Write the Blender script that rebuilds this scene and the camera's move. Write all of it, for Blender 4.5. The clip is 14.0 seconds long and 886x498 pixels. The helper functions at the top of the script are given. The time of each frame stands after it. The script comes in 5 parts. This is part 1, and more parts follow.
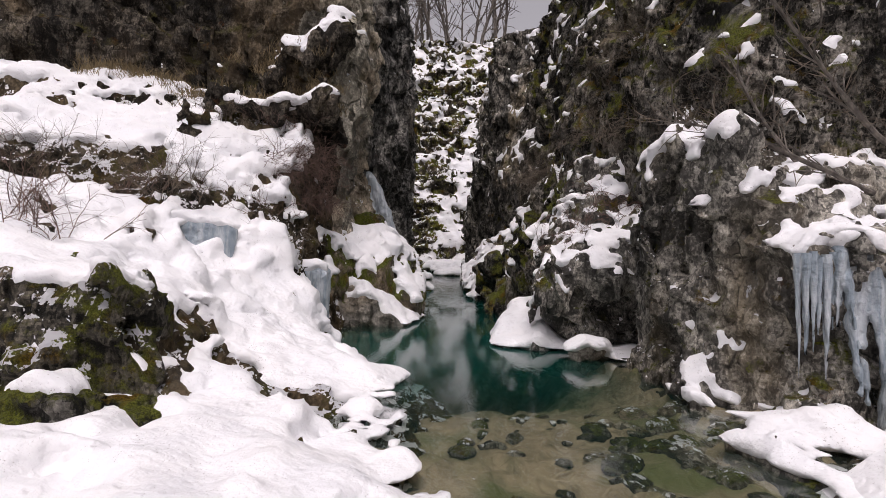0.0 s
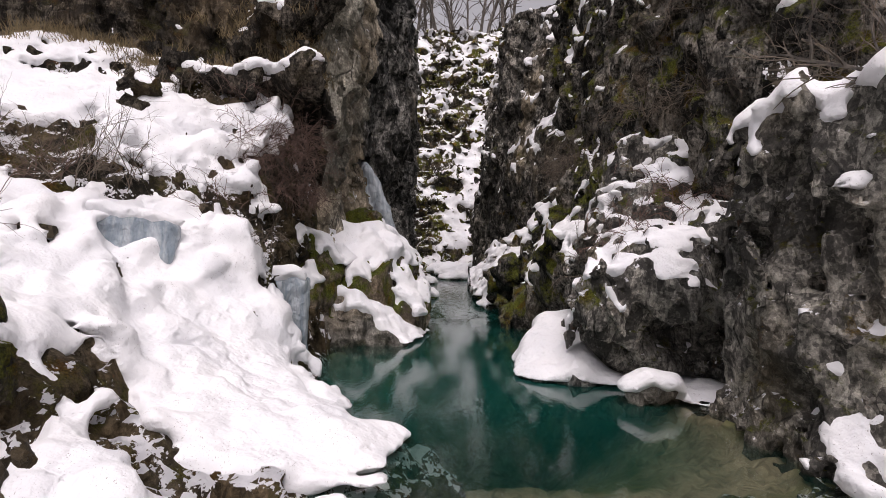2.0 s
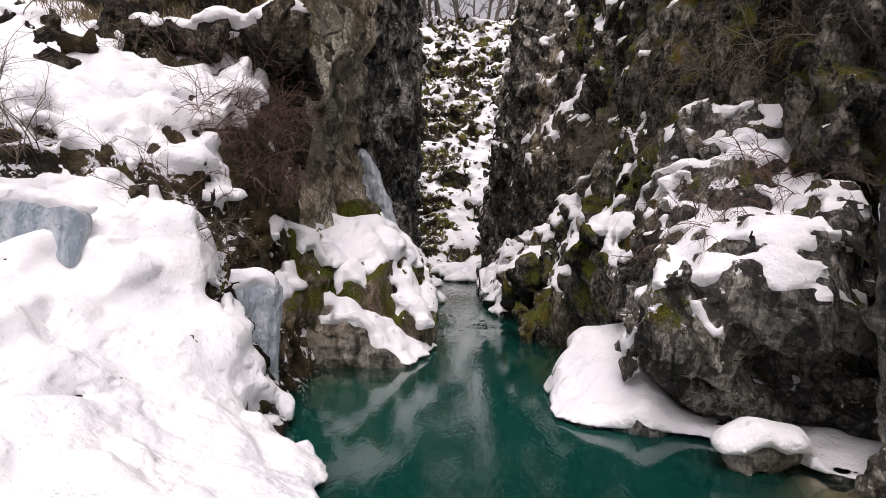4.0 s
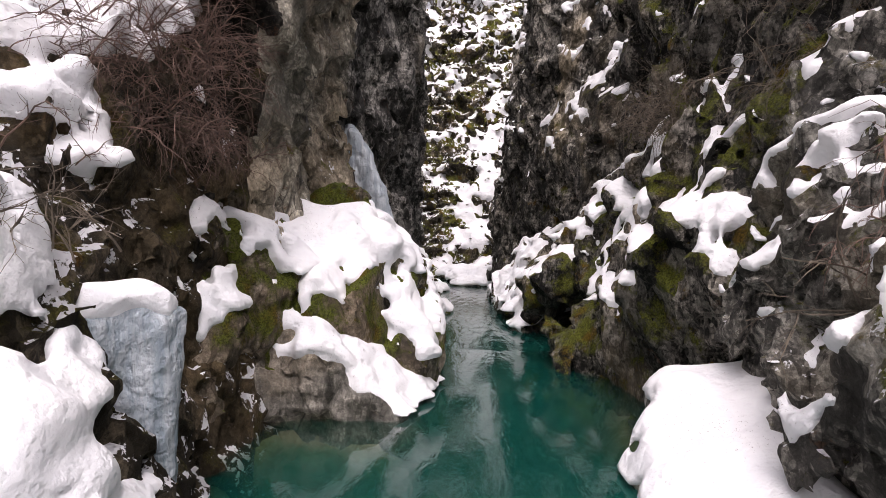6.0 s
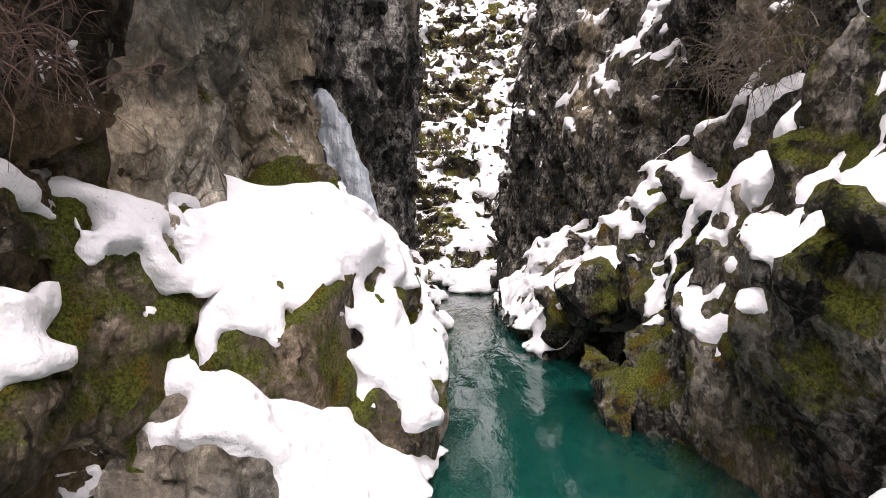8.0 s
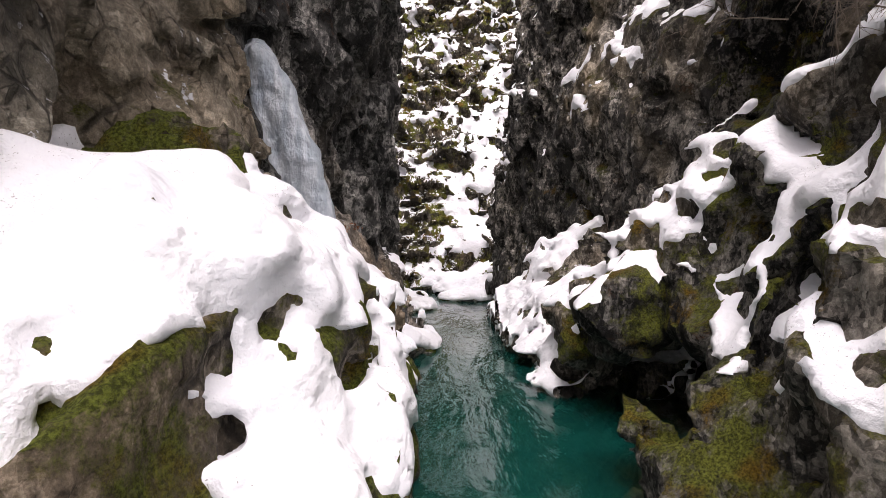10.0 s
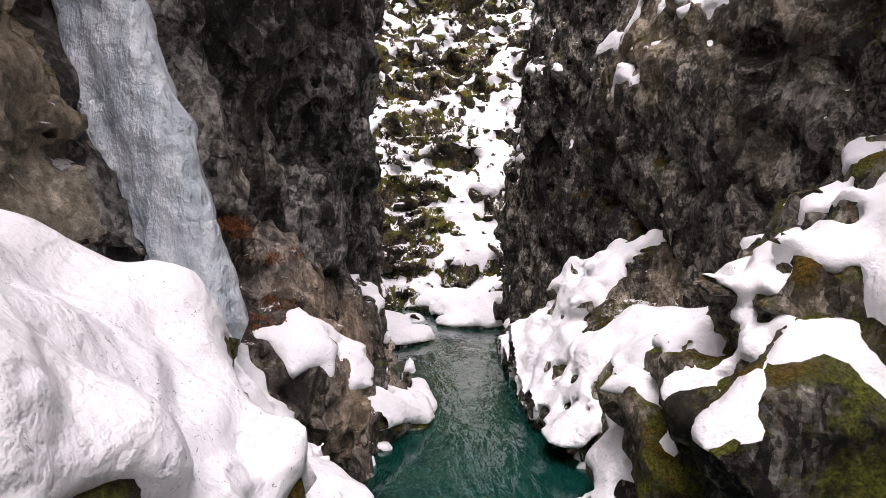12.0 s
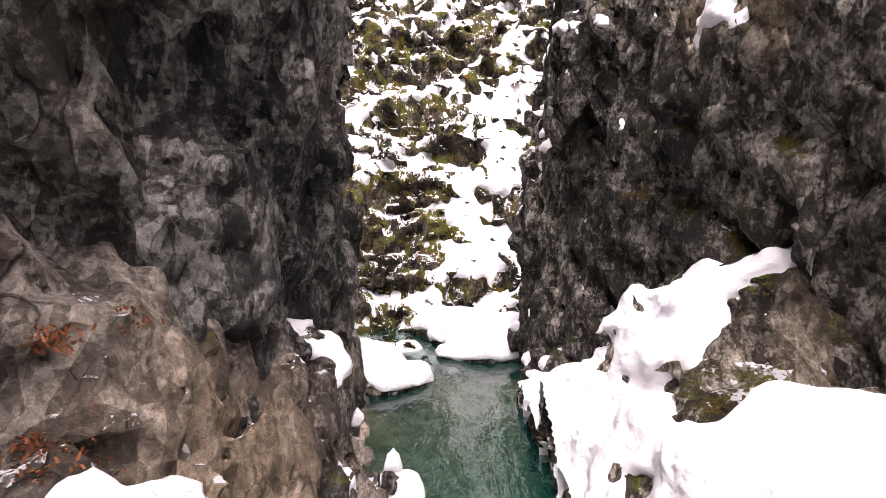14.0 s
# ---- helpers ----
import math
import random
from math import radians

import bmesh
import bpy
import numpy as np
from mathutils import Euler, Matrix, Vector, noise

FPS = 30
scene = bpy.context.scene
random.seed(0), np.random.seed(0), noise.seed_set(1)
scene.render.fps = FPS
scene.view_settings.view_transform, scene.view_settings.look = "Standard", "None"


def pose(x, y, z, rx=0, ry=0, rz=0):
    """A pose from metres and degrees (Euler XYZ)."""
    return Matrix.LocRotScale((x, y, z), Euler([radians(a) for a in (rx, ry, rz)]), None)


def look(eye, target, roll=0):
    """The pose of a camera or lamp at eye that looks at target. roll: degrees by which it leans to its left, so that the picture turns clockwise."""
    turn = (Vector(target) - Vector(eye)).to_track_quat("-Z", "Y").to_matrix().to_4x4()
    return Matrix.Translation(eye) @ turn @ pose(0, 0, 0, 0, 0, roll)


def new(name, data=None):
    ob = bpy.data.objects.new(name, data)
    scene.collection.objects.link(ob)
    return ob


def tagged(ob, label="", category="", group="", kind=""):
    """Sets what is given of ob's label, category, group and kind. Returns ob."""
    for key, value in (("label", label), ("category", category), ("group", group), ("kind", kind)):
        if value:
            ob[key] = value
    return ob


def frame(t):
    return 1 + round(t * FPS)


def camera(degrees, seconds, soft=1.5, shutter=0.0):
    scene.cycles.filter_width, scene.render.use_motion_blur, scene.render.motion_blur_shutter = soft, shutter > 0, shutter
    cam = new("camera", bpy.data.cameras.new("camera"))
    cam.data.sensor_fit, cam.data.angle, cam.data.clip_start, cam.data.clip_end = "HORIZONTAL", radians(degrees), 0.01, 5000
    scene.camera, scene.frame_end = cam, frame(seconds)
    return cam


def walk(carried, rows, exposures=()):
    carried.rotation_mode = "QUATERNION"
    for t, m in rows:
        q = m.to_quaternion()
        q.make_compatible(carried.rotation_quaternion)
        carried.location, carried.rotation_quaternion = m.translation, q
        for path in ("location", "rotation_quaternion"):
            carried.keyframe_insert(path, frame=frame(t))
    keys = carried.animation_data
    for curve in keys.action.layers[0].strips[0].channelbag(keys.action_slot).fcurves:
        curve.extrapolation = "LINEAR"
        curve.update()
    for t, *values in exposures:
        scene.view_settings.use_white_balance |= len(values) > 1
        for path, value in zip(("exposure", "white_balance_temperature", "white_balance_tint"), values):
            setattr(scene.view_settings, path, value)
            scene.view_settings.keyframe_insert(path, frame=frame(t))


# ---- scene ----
cam = camera(80.0, 14.0, 0.8)
METRES, EYE, TILT, LEAN, TURN = 16.0, 2.1, 0.0, 0.0, 0.0
DEEP, BEND = 1.217, 0.82  # the path's stretch along its way, and its turns, for this lens
ROWS = [
    (0.0, 0.0, 0.0, 0.0, 0.0, 0.0, -0.0),
    (0.5, -0.001, 0.0368, 0.0011, 0.05, 0.04, -0.01),
    (1.0, -0.0025, 0.0713, 0.002, 0.16, 0.07, -0.0),
    (1.5, -0.0053, 0.1036, 0.0023, 0.27, 0.1, -0.01),
    (2.0, -0.0083, 0.1341, 0.0023, 0.39, 0.13, 0.01),
    (2.5, -0.011, 0.1627, 0.0022, 0.5, 0.16, 0.02),
    (3.0, -0.0135, 0.1898, 0.002, 0.62, 0.15, -0.0),
    (5.5, -0.0236, 0.3586, 0.0, 1.23, 0.16, -0.03),
    (6.0, -0.0259, 0.4014, 0.0003, 1.36, 0.2, -0.03),
    (6.5, -0.0281, 0.4431, 0.0005, 1.42, 0.28, -0.01),
    (7.0, -0.0306, 0.4824, 0.0011, 1.28, 0.37, -0.03),
    (7.5, -0.0326, 0.5178, 0.0014, 1.03, 0.44, -0.01),
    (8.0, -0.0333, 0.5493, 0.0016, 0.83, 0.51, -0.03),
    (10.5, -0.0183, 0.7095, 0.0143, 0.15, 0.36, 0.1),
    (11.0, -0.0165, 0.7523, 0.0223, 0.27, 0.37, 0.09),
    (11.5, -0.0158, 0.7958, 0.0285, 0.41, 0.37, 0.05),
    (12.0, -0.0156, 0.8392, 0.0361, 0.52, 0.36, 0.05),
    (12.5, -0.0156, 0.882, 0.0436, 0.66, 0.36, 0.04),
    (13.0, -0.0162, 0.9228, 0.0497, 0.79, 0.37, 0.02),
    (13.5, -0.0169, 0.9603, 0.0535, 0.84, 0.39, 0.0),
    (14.0, -0.0177, 0.9941, 0.0557, 0.66, 0.37, 0.01),
]
walk(cam, [(t, pose(0, 0, EYE, TILT, LEAN, TURN) @ pose(METRES * x, METRES * DEEP * y, METRES * z, 90 + BEND * pitch, roll, BEND * yaw)) for t, x, y, z, yaw, pitch, roll in ROWS], [(0.0, -0.2, 6600, 21.5), (3.0, 0.0, 6600, 21.5), (6.0, 0.42, 6600, 23), (8.0, 0.88, 6680, 22.5), (10.5, 0.6, 6600, 22.5), (12.0, 0.63, 6600, 24.5), (14.0, 1.28, 6720, 29)])

# ---- light ----
SUN_ELEVATION, SUN_TURN = 64.0, 180.0
world = bpy.data.worlds.new("overcast_sky")
scene.world = world
world.use_nodes = True
wt = world.node_tree
sky = wt.nodes.new("ShaderNodeTexSky")
sky.sky_type, sky.sun_disc = "NISHITA", False
sky.sun_elevation, sky.sun_rotation = radians(SUN_ELEVATION), radians(SUN_TURN)
sky.air_density, sky.dust_density = 1.0, 4.0
grey = wt.nodes.new("ShaderNodeHueSaturation")
grey.inputs["Saturation"].default_value = 0.12
wt.links.new(sky.outputs["Color"], grey.inputs["Color"])
wt.links.new(grey.outputs["Color"], wt.nodes["Background"].inputs["Color"])
wt.nodes["Background"].inputs["Strength"].default_value = 0.15

sun = new("sun", bpy.data.lights.new("sun", "SUN"))
sun.data.energy, sun.data.angle, sun.data.color = 1.5, radians(45), (1.0, 0.97, 0.93)
sa, se = radians(SUN_TURN), radians(SUN_ELEVATION)
sun.matrix_world = look((0, 0, 30), (-math.sin(sa) * math.cos(se), -math.cos(sa) * math.cos(se), 30 - math.sin(se)))


# ---- materials ----
class Nodes:
    """Short hand for building one node material."""

    def __init__(self, name):
        self.mat = bpy.data.materials.new(name)
        self.mat.use_nodes = True
        self.t = self.mat.node_tree
        self.bsdf = self.t.nodes["Principled BSDF"]
        self.out = self.t.nodes["Material Output"]
        self.place = self.t.nodes.new("ShaderNodeNewGeometry")

    def put(self, socket, value):
        if isinstance(value, bpy.types.NodeSocket):
            self.t.links.new(value, socket)
        elif isinstance(value, (tuple, list)) and len(value) == 3 and socket.type == "RGBA":
            socket.default_value = (*value, 1)
        else:
            socket.default_value = value

    def node(self, kind, out=0, props=(), **inputs):
        n = self.t.nodes.new(kind)
        for k, v in props:
            if k == "operation":
                n.operation = v
            elif k == "blend_type":
                n.blend_type = v
            elif k == "feature":
                n.feature = v
            elif k == "data_type":
                n.data_type = v
        for k, v in inputs.items():
            self.put(n.inputs[int(k[1:])] if k[0] == "i" and k[1:].isdigit() else n.inputs[k.replace("_", " ")], v)
        return n.outputs[out]

    def scaled(self, sx, sy, sz, turn=(0, 0, 0)):
        return self.node("ShaderNodeMapping", Vector=self.place.outputs["Position"], Rotation=[radians(a) for a in turn], Scale=(sx, sy, sz))

    def noise(self, scale, detail=4.0, rough=0.55, vector=None, warp=0.0):
        return self.node("ShaderNodeTexNoise", Vector=vector or self.place.outputs["Position"], Scale=scale, Detail=detail, Roughness=rough, Distortion=warp)

    def voro(self, scale, vector=None, feature="DISTANCE_TO_EDGE"):
        return self.node("ShaderNodeTexVoronoi", props=(("feature", feature),), Vector=vector or self.place.outputs["Position"], Scale=scale)

    def step(self, value, low, high):
        """0 below low, 1 above high, smooth between."""
        n = self.t.nodes.new("ShaderNodeMapRange")
        n.interpolation_type = "SMOOTHSTEP"
        self.put(n.inputs["Value"], value)
        n.inputs["From Min"].default_value, n.inputs["From Max"].default_value = low, high
        return n.outputs["Result"]

    def math(self, op, a, b=0.0):
        return self.node("ShaderNodeMath", props=(("operation", op),), i0=a, i1=b)

    def mix(self, f, a, b, blend="MIX"):
        n = self.t.nodes.new("ShaderNodeMix")
        n.data_type, n.blend_type = "RGBA", blend
        self.put(n.inputs[0], f)
        self.put(n.inputs[6], a)
        self.put(n.inputs[7], b)
        return n.outputs[2]

    def up(self):
        return self.node("ShaderNodeSeparateXYZ", out=2, Vector=self.place.outputs["Normal"])

    def height(self):
        return self.node("ShaderNodeSeparateXYZ", out=2, Vector=self.place.outputs["Position"])

    def bump(self, height, distance, strength=1.0, base=None):
        n = self.t.nodes.new("ShaderNodeBump")
        n.inputs["Distance"].default_value, n.inputs["Strength"].default_value = distance, strength
        self.put(n.inputs["Height"], height)
        if base:
            self.put(n.inputs["Normal"], base)
        return n.outputs["Normal"]


def rock_material(name, dark, light, tan, tan_amount, moss, moss_amount, stretch=(1, 1, 1), turn=(0, 0, 0), rust=0.0, dust=0.0):
    m = Nodes(name)
    v = m.scaled(*stretch, turn)

    lie = m.scaled(1.45, 1.05, 0.75, (turn[0] + 18, turn[1] + 38, turn[2]))

    def shards(scale, shake, by):
        """Angular pieces: their random colours, and the dark joints between them."""
        wob = m.node("ShaderNodeTexNoise", out=1, Vector=lie, Scale=shake, Detail=3.0, Roughness=0.5)
        p = m.node("ShaderNodeVectorMath", props=(("operation", "MULTIPLY_ADD"),), i0=wob, i1=(by, by, by), i2=lie)
        return m.node("ShaderNodeTexVoronoi", out=1, Vector=p, Scale=scale), m.voro(scale, p)

    big, big_gap = shards(1.0, 0.9, 0.3)
    mids, mid_gap = shards(3.1, 2.5, 0.12)
    small, small_gap = shards(9.0, 7.0, 0.05)
    tiny, _ = shards(27.0, 18.0, 0.03)

    def red(c):
        return m.node("ShaderNodeSeparateXYZ", Vector=c)

    broad = m.noise(0.45, 4, 0.55, v, 0.4)
    mid = m.noise(2.6, 9, 0.72, lie)
    fine = m.noise(19, 8, 0.8)
    streak = m.noise(3.4, 9, 0.74, m.scaled(0.45, 1.5, 2.3, (turn[0] + 24, turn[1] + 34, turn[2] + 10)), 0.25)
    tone = m.math("MULTIPLY", red(big), 0.18)
    for piece, share in ((mids, 0.19), (small, 0.2), (tiny, 0.18)):
        tone = m.math("ADD", tone, m.math("MULTIPLY", red(piece), share))
    tone = m.math("ADD", tone, m.math("MULTIPLY", m.math("SUBTRACT", streak, 0.45), 0.7))
    tone = m.math("ADD", tone, m.math("MULTIPLY", m.math("SUBTRACT", mid, 0.42), 0.4))
    colour = m.mix(m.step(tone, 0.32, 0.86), dark, light)
    colour = m.mix(m.math("MULTIPLY", m.step(broad, 0.62 - 0.25 * tan_amount, 0.8 - 0.15 * tan_amount), 0.8), colour, m.mix(m.step(tone, 0.15, 0.8), tuple(0.42 * c for c in tan), tan))
    colour = m.mix(1.0, colour, m.mix(m.step(fine, 0.34, 0.66), (0.68, 0.68, 0.68), (1.24, 1.24, 1.24)), "MULTIPLY")
    colour = m.mix(1.0, colour, m.mix(m.step(m.noise(0.55, 5, 0.6, v, 0.5), 0.38, 0.6), (0.62, 0.62, 0.6), (1.24, 1.2, 1.13)), "MULTIPLY")
    grain = m.noise(75, 5, 0.75)
    colour = m.mix(1.0, colour, m.mix(m.step(grain, 0.38, 0.62), (0.82, 0.82, 0.82), (1.14, 1.14, 1.14)), "MULTIPLY")
    wet = m.step(m.noise(1.0, 6, 0.65, m.scaled(1.4, 1.4, 0.35)), 0.54, 0.64)
    colour = m.mix(m.math("MULTIPLY", wet, 0.38), colour, m.mix(1.0, colour, (0.3, 0.3, 0.3), "MULTIPLY"))
    lichen = m.math("MULTIPLY", m.step(m.noise(11.0, 9, 0.85), 0.6, 0.66), m.step(m.noise(0.7, 4), 0.46, 0.6))
    colour = m.mix(m.math("MULTIPLY", lichen, 0.25), colour, tuple(1.3 * c for c in light))
    if rust:
        colour = m.mix(m.math("MULTIPLY", m.step(m.noise(1.5, 9, 0.8), 0.6, 0.66), rust), colour, (0.20, 0.085, 0.035))

    def joint(gap, width, scale, low):
        uneven = m.math("MULTIPLY", m.noise(scale, 4, 0.6), width * 2)
        return m.math("MULTIPLY", m.math("SUBTRACT", 1.0, m.step(m.math("DIVIDE", gap, uneven), 0.2, 1.0)), m.step(m.noise(scale * 0.5, 3), low, low + 0.12))

    # joints between the pieces, with the shade of deep crevices painted in near black
    shaded_cracks = m.math("MAXIMUM", m.math("MULTIPLY", joint(big_gap, 0.03, 2.0, 0.53), 0.8), m.math("MAXIMUM", m.math("MULTIPLY", joint(mid_gap, 0.04, 4.0, 0.53), 0.75), m.math("MULTIPLY", joint(small_gap, 0.05, 6.0, 0.54), 0.5)))
    colour = m.mix(m.math("MULTIPLY", shaded_cracks, 0.88), colour, (0.008, 0.008, 0.008))
    patch = m.noise(1.2, 8, 0.7, None, 0.3)
    grow = m.math("ADD", m.math("ADD", m.math("MULTIPLY", m.up(), 0.16), patch), m.math("MULTIPLY", m.math("SUBTRACT", m.noise(13, 6, 0.75), 0.5), 0.3))
    mossy = m.step(grow, 0.78 - 0.36 * moss_amount, 0.93 - 0.36 * moss_amount)
    tuft = m.noise(42, 4, 0.75)
    green = m.mix(m.step(tuft, 0.36, 0.66), tuple(0.22 * c for c in moss), moss)
    green = m.mix(m.step(m.noise(2.2, 5), 0.48, 0.66), green, m.mix(1.0, green, (1.1, 0.62, 0.5), "MULTIPLY"))
    colour = m.mix(mossy, colour, green)
    def lean(c, by):
        return m.node("ShaderNodeVectorMath", props=(("operation", "MULTIPLY_ADD"),), i0=c, i1=(by, by, by), i2=(-0.5 * by, -0.5 * by, -0.5 * by))

    def plus(a, c):
        return m.node("ShaderNodeVectorMath", props=(("operation", "ADD"),), i0=a, i1=c)

    faces = plus(plus(plus(plus(m.place.outputs["Normal"], lean(big, 0.55)), lean(mids, 0.7)), lean(small, 0.62)), lean(tiny, 0.4))
    b = m.node("ShaderNodeVectorMath", props=(("operation", "NORMALIZE"),), i0=faces)
    if dust:
        tilt = m.node("ShaderNodeSeparateXYZ", out=2, Vector=b)
        lies = m.math("ADD", m.math("MULTIPLY", tilt, 0.55), m.math("ADD", m.math("MULTIPLY", m.noise(6.0, 5, 0.65), 0.5), m.math("MULTIPLY", m.noise(0.8, 3), 0.5)))
        powder = m.step(lies, 1.07 - 0.3 * dust, 1.10 - 0.3 * dust)
        colour = m.mix(powder, colour, (0.78, 0.78, 0.8))
    m.put(m.bsdf.inputs["Base Color"], colour)
    m.put(m.bsdf.inputs["Roughness"], m.mix(wet, (0.88, 0.88, 0.88), (0.45, 0.45, 0.45)))
    m.bsdf.inputs["Specular IOR Level"].default_value = 0.14
    b = m.bump(mid, 0.03, 0.7, b)
    b = m.bump(streak, 0.035, 0.7, b)
    b = m.bump(m.math("SUBTRACT", 1.0, shaded_cracks), 0.04, 1.0, b)
    b = m.bump(fine, 0.018, 0.8, b)
    b = m.bump(grain, 0.008, 0.8, b)
    b = m.bump(m.math("MULTIPLY", tuft, mossy), 0.04, 1.0, b)
    m.put(m.bsdf.inputs["Normal"], b)
    return m.mat


MOSS = (0.18, 0.195, 0.03)
ROCK = rock_material("grey_green_rock", (0.045, 0.045, 0.044), (0.56, 0.55, 0.525), (0.3, 0.255, 0.19), 0.35, MOSS, 0.25, (1, 1, 0.6), (20, 15, 0), 0.35)
DARK_ROCK = rock_material("dark_wet_rock", (0.014, 0.0135, 0.0125), (0.46, 0.435, 0.395), (0.36, 0.3, 0.215), 0.45, MOSS, 0.72, (1, 1, 0.55), (25, -20, 0), 0.3)
WALL_ROCK = rock_material("grey_brown_wall_rock", (0.032, 0.031, 0.029), (0.5, 0.475, 0.43), (0.36, 0.3, 0.21), 0.4, (0.12, 0.125, 0.025), 0.5, (1, 1, 0.5), (25, -20, 0), 0.25)
TAN_ROCK = rock_material("brownish_grey_rock", (0.028, 0.025, 0.021), (0.55, 0.51, 0.445), (0.42, 0.34, 0.25), 0.55, MOSS, 0.5, (0.8, 1, 0.5), (15, 30, 0), 0.5, dust=0.1)
SOIL_ROCK = rock_material("brown_soil_and_rock", (0.02, 0.017, 0.012), (0.18, 0.15, 0.11), (0.2, 0.145, 0.08), 0.6, (0.13, 0.115, 0.028), 0.6, rust=0.4, dust=0.5)
PALE_ROCK = rock_material("pale_smooth_rock", (0.2, 0.19, 0.172), (0.64, 0.61, 0.55), (0.46, 0.38, 0.28), 0.4, MOSS, 0.05, rust=0.2)
MOSSY_ROCK = rock_material("moss_grown_rock", (0.012, 0.0115, 0.01), (0.3, 0.275, 0.23), (0.27, 0.21, 0.14), 0.35, MOSS, 0.85, rust=0.3, dust=0.35)

LEDGE_ROCK = rock_material("tan_rock_with_green_moss", (0.08, 0.07, 0.058), (0.68, 0.6, 0.51), (0.4, 0.31, 0.22), 0.55, (0.17, 0.195, 0.03), 0.95, rust=0.45)
CLIFF_ROCK = rock_material("pale_tan_cliff_rock", (0.2, 0.19, 0.16), (0.8, 0.765, 0.67), (0.54, 0.45, 0.335), 0.85, MOSS, 0.4, rust=0.5, dust=0.1)
PILLAR_ROCK = rock_material("folded_grey_rock", (0.065, 0.063, 0.06), (0.66, 0.64, 0.585), (0.36, 0.3, 0.21), 0.4, MOSS, 0.5, (1, 1, 0.6), (20, 15, 0), 0.35, 0.15)
SLOPE_ROCK = rock_material("mossy_slope_rock", (0.03, 0.026, 0.02), (0.24, 0.215, 0.17), (0.2, 0.15, 0.09), 0.5, (0.2, 0.21, 0.035), 0.85, rust=0.3, dust=0.7)
BROWN_ROCK = rock_material("brown_weathered_rock", (0.014, 0.012, 0.010), (0.23, 0.205, 0.17), (0.22, 0.165, 0.10), 0.6, (0.11, 0.1, 0.03), 0.6, (1, 1, 0.7), (15, 20, 0), 0.4)
FOOT_ROCK = rock_material("pinkish_brown_rock", (0.085, 0.075, 0.065), (0.55, 0.495, 0.435), (0.42, 0.33, 0.24), 0.5, MOSS, 0.25, rust=0.35, dust=0.1)


def snow_material():
    m = Nodes("old_snow")
    broad = m.noise(1.3, 4, 0.5)
    fine = m.noise(45, 5, 0.7)
    lumps = m.noise(7, 4, 0.55)
    colour = m.mix(m.step(broad, 0.3, 0.7), (0.84, 0.845, 0.865), (0.9, 0.895, 0.9))
    crumbs = m.voro(4.2, m.node("ShaderNodeVectorMath", props=(("operation", "ADD"),), i0=m.place.outputs["Position"], i1=m.node("ShaderNodeTexNoise", out=1, Scale=23.0, Vector=m.place.outputs["Position"])), "F1")
    litter = m.math("MULTIPLY", m.step(m.math("SUBTRACT", 1.0, crumbs), 0.845, 0.88), m.step(m.noise(0.9, 3), 0.44, 0.58))
    colour = m.mix(m.math("MULTIPLY", litter, 0.8), colour, (0.12, 0.085, 0.055))
    m.put(m.bsdf.inputs["Base Color"], colour)
    m.bsdf.inputs["Roughness"].default_value = 0.75
    m.bsdf.inputs["Specular IOR Level"].default_value = 0.25
    pits = m.node("ShaderNodeTexVoronoi", Vector=m.scaled(1, 1, 1.4), Scale=6.5)
    b = m.bump(m.noise(3.2, 5, 0.58), 0.03)
    b = m.bump(lumps, 0.04, 1.0, b)
    b = m.bump(m.math("MULTIPLY", m.step(pits, 0.05, 0.5), m.step(m.noise(1.7, 3), 0.42, 0.6)), 0.014, 1.0, b)
    b = m.bump(m.noise(19, 4, 0.6), 0.012, 0.7, b)
    b = m.bump(fine, 0.006, 0.6, b)
    m.put(m.bsdf.inputs["Normal"], b)
    return m.mat


SNOW = snow_material()


def ice_material(name, clear, white, through_it):
    m = Nodes(name)
    v = m.scaled(1, 1, 0.18)
    streaks = m.noise(7, 6, 0.6, v, 0.3)
    colour = m.mix(m.step(streaks, 0.35, 0.68), clear, white)
    m.put(m.bsdf.inputs["Base Color"], colour)
    m.put(m.bsdf.inputs["Roughness"], 0.22)
    m.bsdf.inputs["Transmission Weight"].default_value = through_it
    m.bsdf.inputs["IOR"].default_value = 1.31
    b = m.bump(streaks, 0.06)
    b = m.bump(m.noise(9, 4, 0.6, m.scaled(1, 1, 0.7)), 0.09, 1.0, b)
    b = m.bump(m.noise(40, 3), 0.008, 0.6, b)
    m.put(m.bsdf.inputs["Normal"], b)
    return m.mat


ICE = ice_material("clouded_ice", (0.36, 0.44, 0.5), (0.76, 0.81, 0.845), 0.3)
WHITE_ICE = ice_material("white_ice", (0.48, 0.55, 0.61), (0.82, 0.87, 0.9), 0.15)


def plain_wood(name, a, b):
    m = Nodes(name)
    n = m.noise(9, 5, 0.6, m.scaled(1, 1, 0.4))
    m.put(m.bsdf.inputs["Base Color"], m.mix(m.step(n, 0.3, 0.7), a, b))
    m.bsdf.inputs["Roughness"].default_value = 0.85
    m.put(m.bsdf.inputs["Normal"], m.bump(n, 0.02))
    return m.mat


TWIG = plain_wood("dark_reddish_twig", (0.05, 0.03, 0.024), (0.2, 0.125, 0.095))
GREY_TWIG = plain_wood("grey_brown_twig", (0.05, 0.04, 0.03), (0.19, 0.15, 0.11))
BARK = plain_wood("grey_bark", (0.06, 0.052, 0.045), (0.19, 0.165, 0.14))
STRAW = plain_wood("dry_straw_grass", (0.10, 0.075, 0.035), (0.28, 0.21, 0.11))


